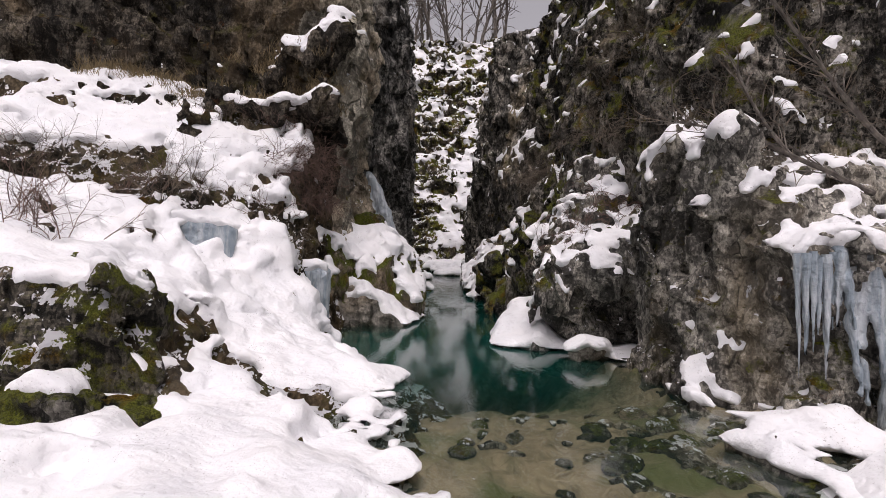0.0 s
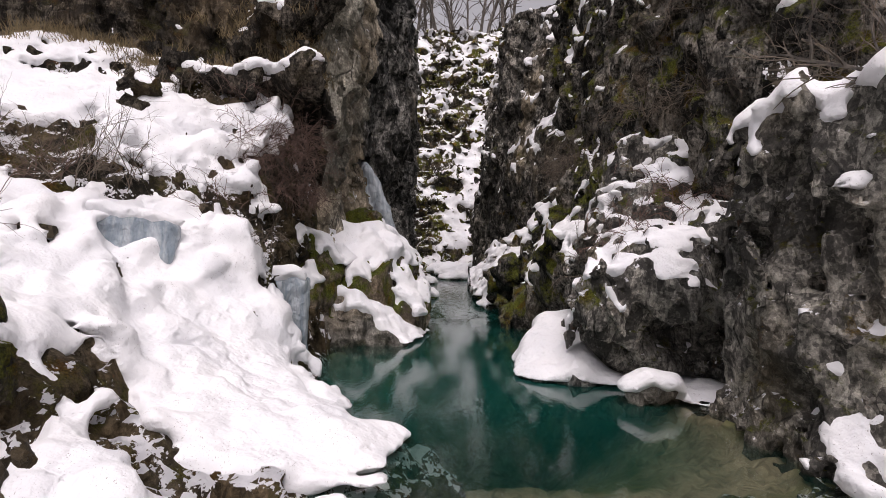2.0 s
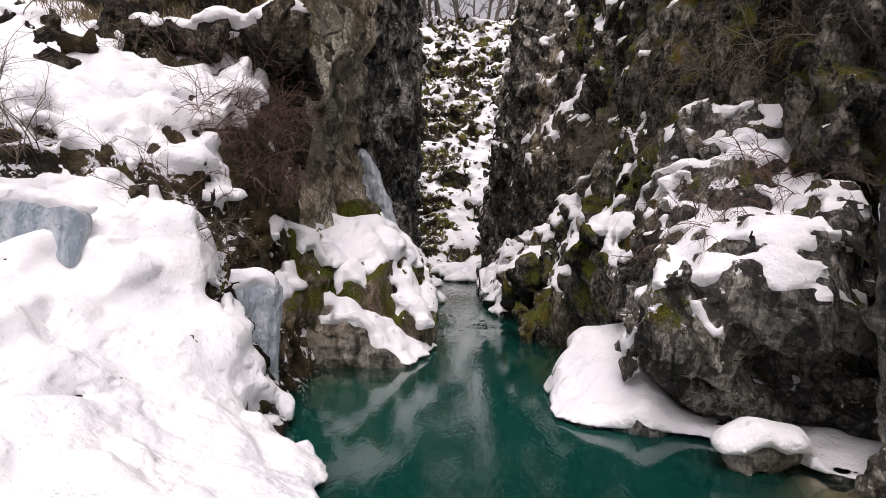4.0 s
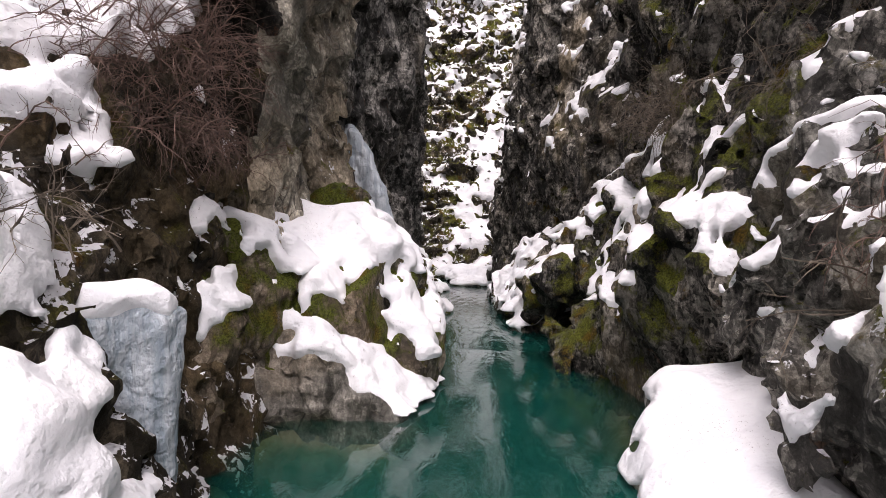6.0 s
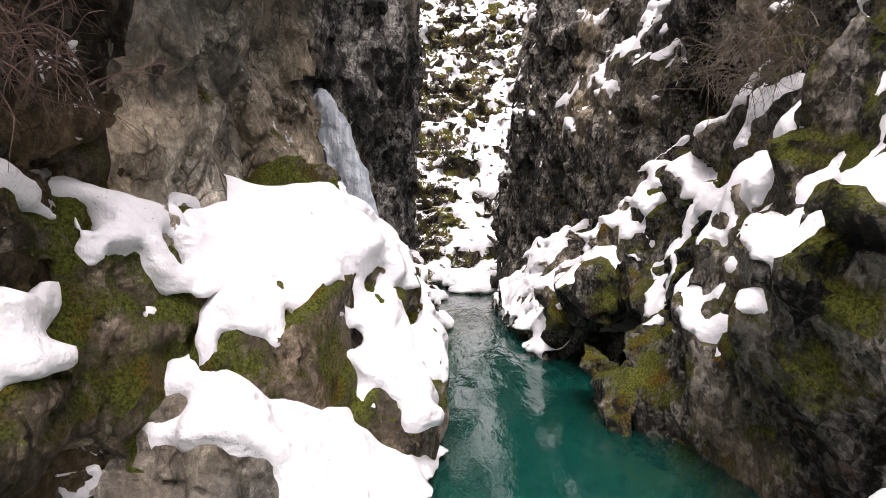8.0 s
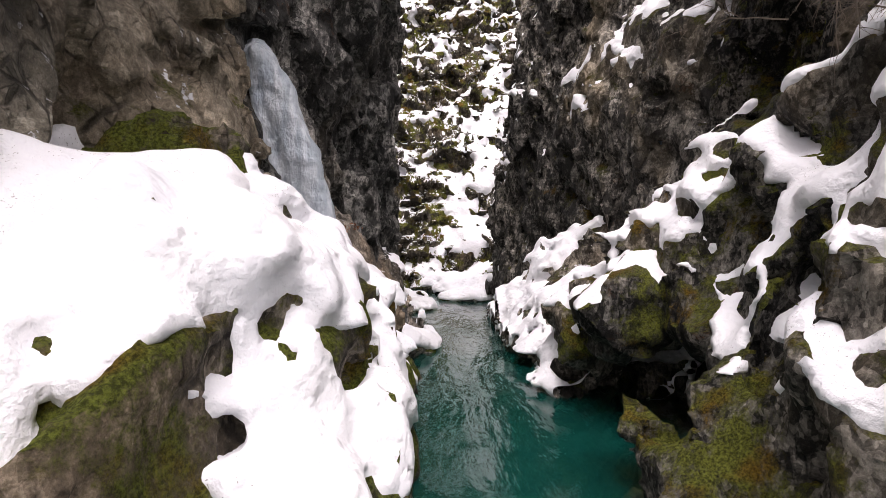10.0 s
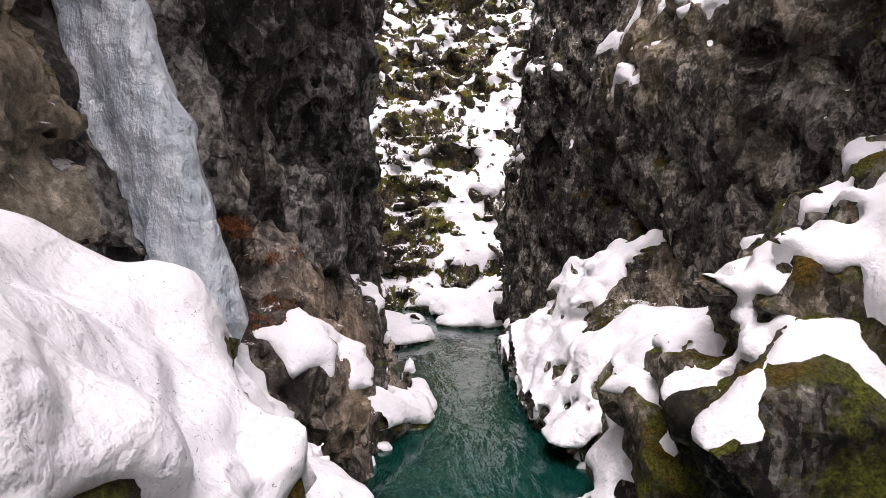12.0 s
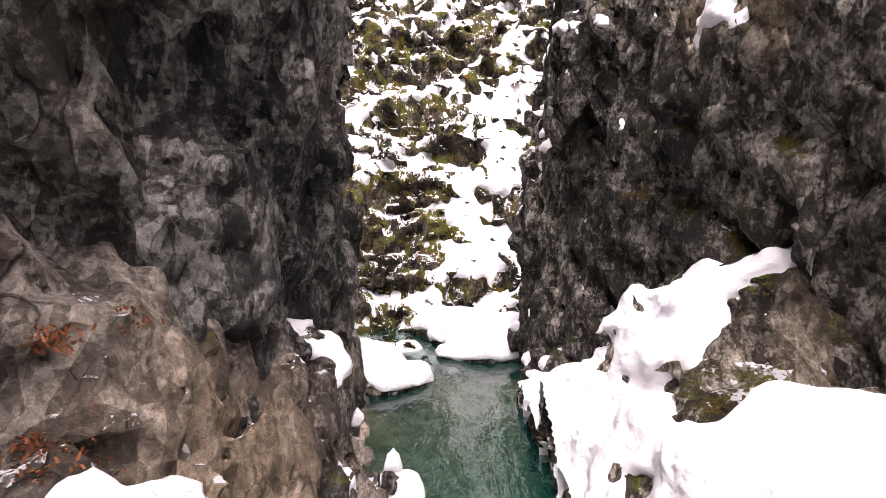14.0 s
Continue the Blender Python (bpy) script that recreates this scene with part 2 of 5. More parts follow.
# ---- solids from distance fields ----
class Field:
    """A box of space cut into small cells, in which solids are joined."""

    def __init__(self, low, high, cell, seed):
        self.low, self.cell = np.array(low, np.float32), cell
        n = np.ceil((np.array(high) - np.array(low)) / cell).astype(int) + 1
        self.shape = tuple(n)
        ax = [np.float32(low[i] + cell * np.arange(n[i])) for i in range(3)]
        self.ax = ax
        self.x, self.y, self.z = ax[0][:, None, None], ax[1][None, :, None], ax[2][None, None, :]
        self.rng = np.random.default_rng(seed)
        self.f = np.full(self.shape, 9.0, np.float32)

    def join(self, d, k=0.25):
        h = np.clip(0.5 + 0.5 * (self.f - d) / k, 0, 1)
        self.f = (self.f * (1 - h) + d * h - k * h * (1 - h)).astype(np.float32)

    def cut(self, d, k=0.2):
        self.f = -self.f
        self.join(d, k)
        self.f = -self.f

    def local(self, c, turn):
        r = Euler([radians(a) for a in turn]).to_matrix()
        p = (self.x - c[0], self.y - c[1], self.z - c[2])
        return [p[0] * r[0][i] + p[1] * r[1][i] + p[2] * r[2][i] for i in range(3)]

    def box(self, c, half, rnd=0.2, turn=(0, 0, 0)):
        q = [np.abs(a) - (h - rnd) for a, h in zip(self.local(c, turn), half)]
        far = np.sqrt(sum(np.maximum(a, 0) ** 2 for a in q))
        return far + np.minimum(np.maximum(np.maximum(q[0], q[1]), q[2]), 0) - rnd

    def ball(self, c, r, turn=(0, 0, 0)):
        q = self.local(c, turn)
        a = np.sqrt(sum((u / s) ** 2 for u, s in zip(q, r))) + 1e-6
        b = np.sqrt(sum((u / s ** 2) ** 2 for u, s in zip(q, r))) + 1e-6
        return a * (a - 1) / b

    def hull(self, planes, k=0.12):
        """A convex block: each plane is a point on a face and the way that the face looks."""
        d = None
        for c, n in planes:
            n = np.array(n) / np.linalg.norm(n)
            e = (self.x - c[0]) * n[0] + (self.y - c[1]) * n[1] + (self.z - c[2]) * n[2]
            if d is None:
                d = e
            else:
                h = np.clip(0.5 + 0.5 * (e - d) / k, 0, 1)
                d = d * (1 - h) + e * h + k * h * (1 - h)
        return d

    def rib(self, a, b, r0, r1):
        a, d = np.array(a), np.array(b) - np.array(a)
        p = (self.x - a[0], self.y - a[1], self.z - a[2])
        t = np.clip(sum(u * v for u, v in zip(p, d)) / d.dot(d), 0, 1)
        return np.sqrt(sum((u - t * v) ** 2 for u, v in zip(p, d))) - (r0 + (r1 - r0) * t)

    def noise(self, sx, sy=None, sz=None):
        """Smooth noise of about unit strength, with that many metres from lump to lump."""
        lat_shape, mats = [], []
        for a, s in zip(self.ax, (sx, sy or sx, sz or sx)):
            t = (a - a[0]) / s
            i, u = np.floor(t).astype(int), t - np.floor(t)
            w = np.zeros((len(a), i.max() + 4), np.float32)
            for k, v in enumerate(((1 - u) ** 3 / 6, (3 * u ** 3 - 6 * u ** 2 + 4) / 6, (-3 * u ** 3 + 3 * u ** 2 + 3 * u + 1) / 6, u ** 3 / 6)):
                w[np.arange(len(a)), i + k] += v
            mats.append(w)
            lat_shape.append(w.shape[1])
        g = self.rng.standard_normal(lat_shape).astype(np.float32) * 2.2
        g = np.tensordot(mats[0], g, (1, 0))
        g = np.tensordot(g, mats[1], (1, 1)).transpose(0, 2, 1)
        return np.tensordot(g, mats[2], (2, 1))

    def roughen(self, amount, scale, stretch=1.6, strata=0.0, dip=(0.3, 0.25, 0.9), layer=0.5):
        """Break the smooth solid into lumps, ribs, chips and dipping layers."""
        a = self.noise(scale, scale, scale * stretch)
        self.f += 0.7 * amount * a
        self.f += -0.45 * amount * (1 - 2 * np.abs(self.noise(scale * 0.5, scale * 0.5, scale * 0.5 * stretch))).clip(-1, 1)
        self.f += 0.16 * amount * np.abs(self.noise(scale * 0.22))
        self.f += 0.05 * amount * self.noise(scale * 0.12)
        self.facets(0.9 * amount, scale * 0.85, 1.6, 0.25)
        self.facets(0.5 * amount, scale * 0.38, 1.4, 0.2)
        self.facets(0.14 * amount, scale * 0.17, 1.2)
        if strata:
            s = (self.x * dip[0] + self.y * dip[1] + self.z * dip[2]) / layer + 0.55 * a
            self.f += strata * (np.abs((s % 1.0) - 0.35) - 0.3)
        for way, gap in ((dip, 0.55), ((0.75, 0.45, -0.45), 0.8), ((0.1, 0.85, 0.5), 0.65)):
            s = (self.x * way[0] + self.y * way[1] + self.z * way[2]) / (gap * scale) + 0.3 * self.noise(scale * 0.9)
            s -= np.floor(s)
            where = np.clip(0.25 + 1.1 * self.noise(scale * 1.3), 0, 1)
            self.f += amount * where * (0.9 * (s - 0.5) + 0.7 * np.clip(1 - s / 0.12, 0, 1))

    def facets(self, amount, size, stretch=1.0, groove=0.0):
        """Break the surface into flat-faced chunks with sharp edges, as fractured rock has them."""
        band = np.argwhere(np.abs(self.f) < 0.4)
        p = (self.low + self.cell * band) / np.array((size, size, size * stretch), np.float32)
        turn = np.array(Euler((0.5, 0.35, 0.3)).to_matrix(), np.float32)
        p = (p @ turn).astype(np.float32)
        table = self.rng.random((4096, 7)).astype(np.float32)
        base = np.floor(p - 0.5).astype(np.int64)
        best, value = np.full(len(p), 9.0, np.float32), np.zeros(len(p), np.float32)
        second = best.copy()
        for o in ((i, j, k) for i in (0, 1) for j in (0, 1) for k in (0, 1)):
            c = base + np.array(o)
            r = table[((c[:, 0] * 73856093) ^ (c[:, 1] * 19349663) ^ (c[:, 2] * 83492791)) % 4093]
            d = p - c - (0.2 + 0.6 * r[:, :3])
            far = (d * d).sum(1)
            near = far < best
            second = np.where(near, best, np.minimum(second, far))
            best[near] = far[near]
            value[near] = (r[near, 6] - 0.5) * 1.2 + ((r[near, 3:6] - 0.5) * d[near]).sum(1) * 3.2
        if groove:
            open_at = np.clip(0.35 + 0.9 * self.noise(size * 1.5)[tuple(band.T)], 0, 1)
            value += groove * open_at * np.clip(1 - (np.sqrt(second) - np.sqrt(best)) / 0.15, 0, 1)
        self.f[tuple(band.T)] += amount * value

    def bare(self, c, r, amount):
        """Keeps snow away from (amount above 0) or gathers it at (below 0) a place."""
        return (amount * np.exp(-(((self.x - c[0]) / r[0]) ** 2 + ((self.y - c[1]) / r[1]) ** 2 + ((self.z - c[2]) / r[2]) ** 2))).astype(np.float32)

    def drift(self, a, b, r, amount):
        """As bare(), along a line."""
        return (amount * np.exp(-((self.rib(a, b, 0, 0) / r) ** 2))).astype(np.float32)

    def blurred(self, f, n):
        for axis in range(3):
            for _ in range(2):
                size = f.shape[axis]
                rows = np.arange(size)
                g = f.copy()
                for k in range(1, n + 1):
                    g += f.take(np.minimum(rows + k, size - 1), axis) + f.take(np.maximum(rows - k, 0), axis)
                f = g / (2 * n + 1)
        return f

    def snow(self, depth=0.22, hold=0.11, patchy=0.05, scale=0.6, blur=1, extra=None, lumps=0.02, flat=0.12, fill=0.6):
        """The field of the snow that lies on the solid: thick on flat places, none on walls or under roofs."""
        f = self.blurred(self.f, 1)
        wide = self.blurred(self.f, 1 + blur)
        grad = np.gradient(wide, self.cell)
        nz = grad[2] / (np.sqrt(grad[0] ** 2 + grad[1] ** 2 + grad[2] ** 2) + 1e-4)
        del grad
        solid = self.f < 0
        over = np.maximum.accumulate(solid[:, :, ::-1], axis=2)[:, :, ::-1]
        up = max(1, round(0.35 / self.cell)) + max(1, round(depth / self.cell))
        roof = np.zeros_like(solid)
        roof[:, :, :-up] = over[:, :, up:] & ~solid[:, :, :-up]
        steep = np.clip((0.95 - nz) / 0.4, flat, 1)
        ragged = 1.1 * np.tanh(2.0 * self.noise(scale)) + 1.0 * self.noise(scale * 0.42) + 0.9 * self.noise(max(0.11, scale * 0.22)) + 0.6 * self.noise(0.09)
        less = hold + 0.45 * steep * patchy * ragged
        if extra is not None:
            most = 0.5 * depth
            less = less + np.where(extra < 0, most * np.tanh(extra / most), extra)
        u = np.minimum(nz - less / depth, 2.5 * (nz - 0.22 - 0.06 * steep * ragged))
        thick = depth * (0.62 * np.tanh(u / 0.17) + 0.42 * np.minimum(u, 1.2))
        g = (1 - fill) * f + fill * wide - thick
        edge = np.clip(1.15 - u / 0.5, 0.25, 1)
        g += edge * (0.04 * self.noise(0.15) + 0.028 * self.noise(0.088)) + lumps * (0.7 * self.noise(0.45) + 1.5 - np.abs(self.noise(0.36)) - 0.7 * np.abs(self.noise(0.19)))
        g += 0.3 * np.clip((0.05 - self.z) / 0.06, 0, 1)
        g += 0.35 * self.blurred(roof.astype(np.float32), 1)
        return g.astype(np.float32)

    def mesh(self, f):
        """Vertices and quads of the surface on which f is 0."""
        f = f.copy()
        inside = f < 0
        nx, ny, nz = f.shape
        count = np.zeros((nx - 1, ny - 1, nz - 1), np.int8)
        corners = [(i, j, k) for i in (0, 1) for j in (0, 1) for k in (0, 1)]
        for i, j, k in corners:
            count += inside[i:nx - 1 + i, j:ny - 1 + j, k:nz - 1 + k]
        cells = np.argwhere((count > 0) & (count < 8))
        index = np.full(count.shape, -1, np.int32)
        index[tuple(cells.T)] = np.arange(len(cells))
        v = [f[cells[:, 0] + i, cells[:, 1] + j, cells[:, 2] + k] for i, j, k in corners]
        total, hits = np.zeros((len(cells), 3), np.float32), np.zeros(len(cells), np.float32)
        for a in range(8):
            for bit in (4, 2, 1):
                b = a | bit
                if b == a:
                    continue
                cross = (v[a] < 0) != (v[b] < 0)
                t = np.where(cross, v[a] / np.where(cross, v[a] - v[b], 1), 0)[:, None]
                pa, pb = np.array(corners[a], np.float32), np.array(corners[b], np.float32)
                total += np.where(cross[:, None], pa + t * (pb - pa), 0)
                hits += cross
        points = self.low + self.cell * (cells + total / hits[:, None])
        quads = []
        for axis in range(3):
            lo, hi = [slice(None)] * 3, [slice(None)] * 3
            lo[axis], hi[axis] = slice(0, -1), slice(1, None)
            change = inside[tuple(lo)] != inside[tuple(hi)]
            o1, o2 = [(1, 2), (2, 0), (0, 1)][axis]
            e = np.argwhere(change)
            ok = (e[:, o1] > 0) & (e[:, o2] > 0) & (e[:, o1] < f.shape[o1] - 1) & (e[:, o2] < f.shape[o2] - 1)
            e = e[ok]
            q = []
            for d1, d2 in ((1, 1), (0, 1), (0, 0), (1, 0)):
                c = e.copy()
                c[:, o1] -= d1
                c[:, o2] -= d2
                q.append(index[tuple(c.T)])
            q = np.stack(q, 1)
            flip = inside[tuple(e.T)]
            q[~flip] = q[~flip][:, ::-1]
            quads.append(q)
        return points, np.concatenate(quads)


def mesh_object(name, points, quads, material, smooth=True):
    used = np.unique(quads)
    remap = np.zeros(len(points), np.int32)
    remap[used] = np.arange(len(used))
    points, quads = points[used], remap[quads]
    me = bpy.data.meshes.new(name)
    me.vertices.add(len(points))
    me.vertices.foreach_set("co", points.astype(np.float32).ravel())
    n = quads.shape[1]
    me.loops.add(quads.size)
    me.loops.foreach_set("vertex_index", quads.ravel().astype(np.int32))
    me.polygons.add(len(quads))
    me.polygons.foreach_set("loop_start", np.arange(0, quads.size, n, dtype=np.int32))
    me.polygons.foreach_set("use_smooth", np.full(len(quads), smooth))
    me.update(calc_edges=True)
    me.materials.append(material)
    return new(name, me)


def islands(points, quads):
    """For each quad, the number of the connected piece that it belongs to."""
    lab = np.arange(len(points))
    while True:
        low = lab[quads].min(1)
        nxt = lab.copy()
        for k in range(4):
            np.minimum.at(nxt, quads[:, k], low)
        nxt = nxt[nxt]
        if (nxt == lab).all():
            return lab[quads[:, 0]]
        lab = nxt


def lay_snow(field, f, label, least=500):
    """Every large patch of snow is a thing of its own; crumbs are joined."""
    points, quads = field.mesh(f)
    buried = field.f[tuple(np.clip(np.round((points - field.low) / field.cell).astype(int), 0, np.array(field.shape) - 1).T)] < -1.3 * field.cell
    quads = quads[~buried[quads].all(1)]
    if not len(quads):
        return
    lab = islands(points, quads)
    ids, counts = np.unique(lab, return_counts=True)
    big = [i for i, c in zip(ids, counts) if c >= least]
    for i in big:
        tagged(mesh_object("snow_patch", points, quads[lab == i], SNOW), label, "snow", "snow patches")
    rest = quads[np.isin(lab, [i for i, c in zip(ids, counts) if 14 <= c < least])]
    if len(rest):
        tagged(mesh_object("snow_crumbs", points, rest, SNOW), "small crumbs and shreds of white snow on the rock", "snow", kind="stuff")


def smooth_table(rows, a_axis, b_axis, b_keys, soft):
    """A table of heights or offsets by two coordinates, softened."""
    a_keys = [r[0] for r in rows]
    t = np.array([np.interp(b_axis, b_keys, r[1]) for r in rows])
    t = np.array([np.interp(a_axis, a_keys, t[:, j]) for j in range(t.shape[1])]).T
    for axis, ax in ((0, a_axis), (1, b_axis)):
        n = max(1, int(soft / (ax[1] - ax[0]) / 2))
        k = np.ones(2 * n + 1) / (2 * n + 1)
        for _ in range(2):
            pad = [(n, n) if i == axis else (0, 0) for i in (0, 1)]
            t = np.apply_along_axis(lambda r: np.convolve(r, k, "valid"), axis, np.pad(t, pad, "edge"))
    return t.astype(np.float32)


def rock(name, field, material, label, category, kind="", below=None):
    """One rock mass; below: the y up to which it is built."""
    points, quads = field.mesh(field.f)
    lab = islands(points, quads)
    ids, counts = np.unique(lab, return_counts=True)
    quads = quads[np.isin(lab, ids[counts > 900])]
    if below:
        y = points[quads].mean(1)[:, 1]
        quads = quads[(y >= below[0]) & (y < below[1])]
    ob = mesh_object(name, points, quads, material)
    ob.data.set_sharp_from_angle(angle=radians(32))
    return tagged(ob, label, category, kind=kind)


# ---- the bank on the left, its height by x (keys) and y (rows) ----
BANK_X = (-13, -9, -7, -5.5, -4.5, -3.6, -3.0, -2.6, -1.8, -0.6, 0.4, 1.2)
bank = [(2.0, (0.6, 0.6, 0.6, 0.6, 0.5, 0.45, 0.4, 0.35, 0.3, 0.22, 0.1, -0.3))]
bank.append((5.0, (1.8, 1.5, 1.3, 0.8, 0.5, 0.4, 0.35, 0.3, 0.2, 0.05, -0.4, -0.8)))
bank.append((5.5, (2.0, 1.7, 1.5, 1.0, 0.6, 0.45, 0.38, 0.3, 0.15, 0.0, -0.4, -0.8)))
bank.append((6.1, (2.7, 2.4, 2.2, 2.0, 1.8, 1.3, 0.7, 0.35, 0.05, -0.1, -0.5, -0.9)))
bank.append((6.9, (2.9, 2.6, 2.3, 2.1, 1.9, 1.4, 0.8, 0.4, 0.02, -0.15, -0.5, -1.0)))
bank.append((8.0, (3.6, 3.1, 2.6, 2.0, 1.55, 1.0, 0.45, 0.3, 0.15, -0.05, -0.7, -1.2)))
bank.append((10.0, (4.4, 3.9, 3.4, 2.9, 2.2, 1.5, 0.95, 0.65, -0.05, -0.9, -1.3, -1.5)))
bank.append((11.2, (5.1, 4.6, 4.3, 3.9, 3.3, 2.4, 1.45, 0.6, -0.8, -1.3, -1.5, -1.5)))
bank.append((11.9, (5.4, 5.0, 4.6, 4.2, 3.8, 3.1, 1.6, -0.3, -0.8, -1.3, -1.5, -1.5)))
bank.append((12.8, (5.9, 5.4, 5.0, 4.6, 4.3, 3.9, 1.5, -0.5, -0.8, -1.3, -1.5, -1.5)))
bank.append((13.8, (6.9, 6.5, 6.1, 5.8, 5.4, 4.8, 2.0, -0.5, -0.8, -1.3, -1.5, -1.5)))
bank.append((15.5, (7.4, 7.0, 6.6, 6.4, 6.1, 5.6, 3.0, 0.5, -0.8, -1.3, -1.5, -1.5)))
F = Field((-12.5, 2.2, -0.5), (1.4, 14.8, 7.2), 0.065, 11)
h = smooth_table([(y, v) for y, v in bank], F.ax[1], F.ax[0], BANK_X, 0.35).T
gx, gy = np.gradient(h, F.cell)
F.f = ((F.z - h[:, :, None]) / np.sqrt(1 + gx ** 2 + gy ** 2)[:, :, None]).astype(np.float32)
F.roughen(0.12, 0.75, 1.0, 0.05, (0.2, -0.5, 0.8), 0.6)
rock("left_bank", F, SOIL_ROCK, "steep stony bank under snow with bare brown rock showing", "ground", "structure")
bareness = F.bare((-4.4, 5.8, 1.0), (1.3, 0.7, 0.75), 0.3) + F.bare((-8.2, 10.9, 3.8), (1.9, 0.9, 0.5), 0.28) + F.bare((-6.0, 10.9, 3.2), (1.0, 0.7, 0.45), 0.28)
bareness += F.drift((-4.3, 8.0, 1.3), (-2.9, 7.2, 0.5), 0.3, 0.25) + F.drift((-2.6, 6.9, 0.3), (-0.8, 6.9, 0.0), 0.35, 0.25)
bareness += F.drift((-4.3, 11.4, 3.2), (-3.0, 11.7, 2.3), 0.3, 0.12) + F.bare((-2.9, 12.6, 3.2), (0.4, 0.5, 0.6), 0.3) + F.bare((-5.0, 13.6, 5.6), (1.3, 0.4, 0.4), 0.15)
bareness += F.drift((-3.4, 11.8, 3.3), (-2.8, 13.0, 2.5), 0.24, -0.3) + F.bare((-2.85, 12.9, 1.95), (0.4, 0.4, 0.22), -0.18)
bareness += F.drift((-1.5, 4.2, 0.4), (0.2, 4.6, 0.2), 0.8, -0.12) + F.drift((-3.0, 9.0, 0.9), (-1.2, 8.4, 0.1), 0.8, -0.08)
bareness += F.bare((-3.1, 10.6, 1.2), (0.9, 0.8, 0.9), -0.27)
bareness += F.bare((-2.95, 12.0, 2.0), (0.35, 0.4, 0.4), 0.2)
bareness += F.bare((-6.5, 12.7, 4.9), (4.5, 0.9, 0.8), -0.16) + F.bare((-3.8, 9.3, 1.6), (2.2, 1.3, 1.2), -0.04)
lay_snow(F, F.snow(0.27, 0.12, 0.062, 0.42, 1, bareness, 0.07, 1.0), "thick pillowy white snow on the stony bank")

F = Field((-6.4, 4.6, -0.2), (-2.6, 7.4, 2.8), 0.055, 25)
F.join(F.box((-4.75, 6.15, 0.85), (1.3, 0.75, 0.95), 0.3, (-12, 0, -6)))
F.join(F.ball((-3.75, 5.75, 0.6), (0.7, 0.5, 0.6)))
F.roughen(0.15, 0.8, 1.1, 0.12, (0.2, -0.5, 0.8), 0.5)
rock("boulder", F, MOSSY_ROCK, "large cracked boulder with moss in the snowy bank", "boulder")
lay_snow(F, F.snow(0.2, 0.14, 0.05, 0.5), "snow on top of the mossy boulder", 200)
for k, (c, r) in enumerate((((-3.75, 4.95, 0.45), (0.42, 0.34, 0.42)), ((-4.6, 4.9, 0.4), (0.5, 0.4, 0.35)), ((-3.1, 5.3, 0.3), (0.35, 0.3, 0.3)))):
    F = Field((c[0] - 0.9, c[1] - 0.9, -0.2), (c[0] + 0.9, c[1] + 0.9, 1.4), 0.045, 26 + k)
    F.join(F.ball(c, r))
    F.roughen(0.09, 0.5)
    rock("boulder", F, DARK_ROCK, "dark boulder with a cap of snow on the bank", "boulder")
    if k < 2:
        lay_snow(F, F.snow(0.16, 0.1, 0.03, 0.4), "round white snow cap on a dark boulder", 60)

# ---- the left cliff, its face x by z (keys) and y (rows) ----
WALL_Z = (-0.5, 0.8, 1.8, 3.0, 4.5, 6.0, 8.0, 13.0)
lw = [(12.0, (-7.0, -7.0, -7.0, -7.0, -7.0, -7.0, -7.5, -8.0))]
lw.append((12.5, (-4.6, -4.6, -4.5, -4.5, -5.2, -7.0, -8.0, -8.0)))
lw.append((13.2, (-4.0, -3.9, -3.7, -4.1, -4.6, -6.5, -8.0, -8.0)))
lw.append((13.9, (-3.8, -3.6, -3.3, -3.4, -3.6, -5.8, -7.5, -8.0)))
lw.append((14.4, (-3.6, -3.4, -3.0, -3.1, -3.0, -3.2, -4.6, -5.5)))
lw.append((15.0, (-3.2, -3.0, -2.7, -2.75, -2.65, -2.4, -2.7, -3.3)))
lw.append((15.8, (-3.2, -3.1, -3.0, -2.95, -2.75, -2.5, -2.6, -3.2)))
lw.append((17.3, (-3.4, -3.4, -3.4, -3.4, -3.3, -2.9, -2.7, -2.9)))
lw.append((19.0, (-2.8, -2.7, -2.6, -2.6, -2.7, -2.7, -2.6, -2.6)))
lw.append((20.3, (-2.6, -2.5, -2.3, -2.4, -2.75, -2.7, -2.3, -2.2)))
lw.append((21.4, (-2.3, -2.3, -2.3, -2.5, -2.3, -1.95, -1.7, -1.8)))
lw.append((22.4, (-1.9, -1.9, -1.9, -2.1, -1.9, -1.65, -1.55, -1.6)))
lw.append((23.6, (-1.25, -1.35, -1.5, -1.75, -1.6, -1.55, -1.5, -1.6)))
lw.append((25.6, (-1.2, -1.4, -1.6, -1.65, -1.6, -1.6, -1.6, -1.7)))
lw.append((27.5, (-1.9, -1.9, -2.0, -2.0, -2.0, -2.0, -2.0, -2.2)))
lw.append((31.0, (-4.0, -4.0, -4.0, -4.0, -4.0, -4.0, -4.0, -4.0)))
F = Field((-6.2, 12.2, -0.5), (-0.4, 30.5, 13.0), 0.065, 12)
w = smooth_table(lw, F.ax[1], F.ax[2], WALL_Z, 0.5)
gy, gz = np.gradient(w, F.cell)
F.f = ((F.x - w[None]) / np.sqrt(1 + gy ** 2 + gz ** 2)[None]).astype(np.float32)
F.join(F.rib((-5.0, 14.3, 6.6), (-2.9, 14.9, 8.4), 0.5, 0.35))
F.join(F.box((-4.3, 14.0, 5.65), (1.45, 0.75, 0.25), 0.15, (-12, -4, 8)))
F.join(F.box((-3.2, 14.5, 7.55), (0.9, 0.5, 0.25), 0.15, (-12, -30, 8)))
F.cut(F.ball((-1.5, 22.2, 4.0), (0.75, 1.3, 0.6)))
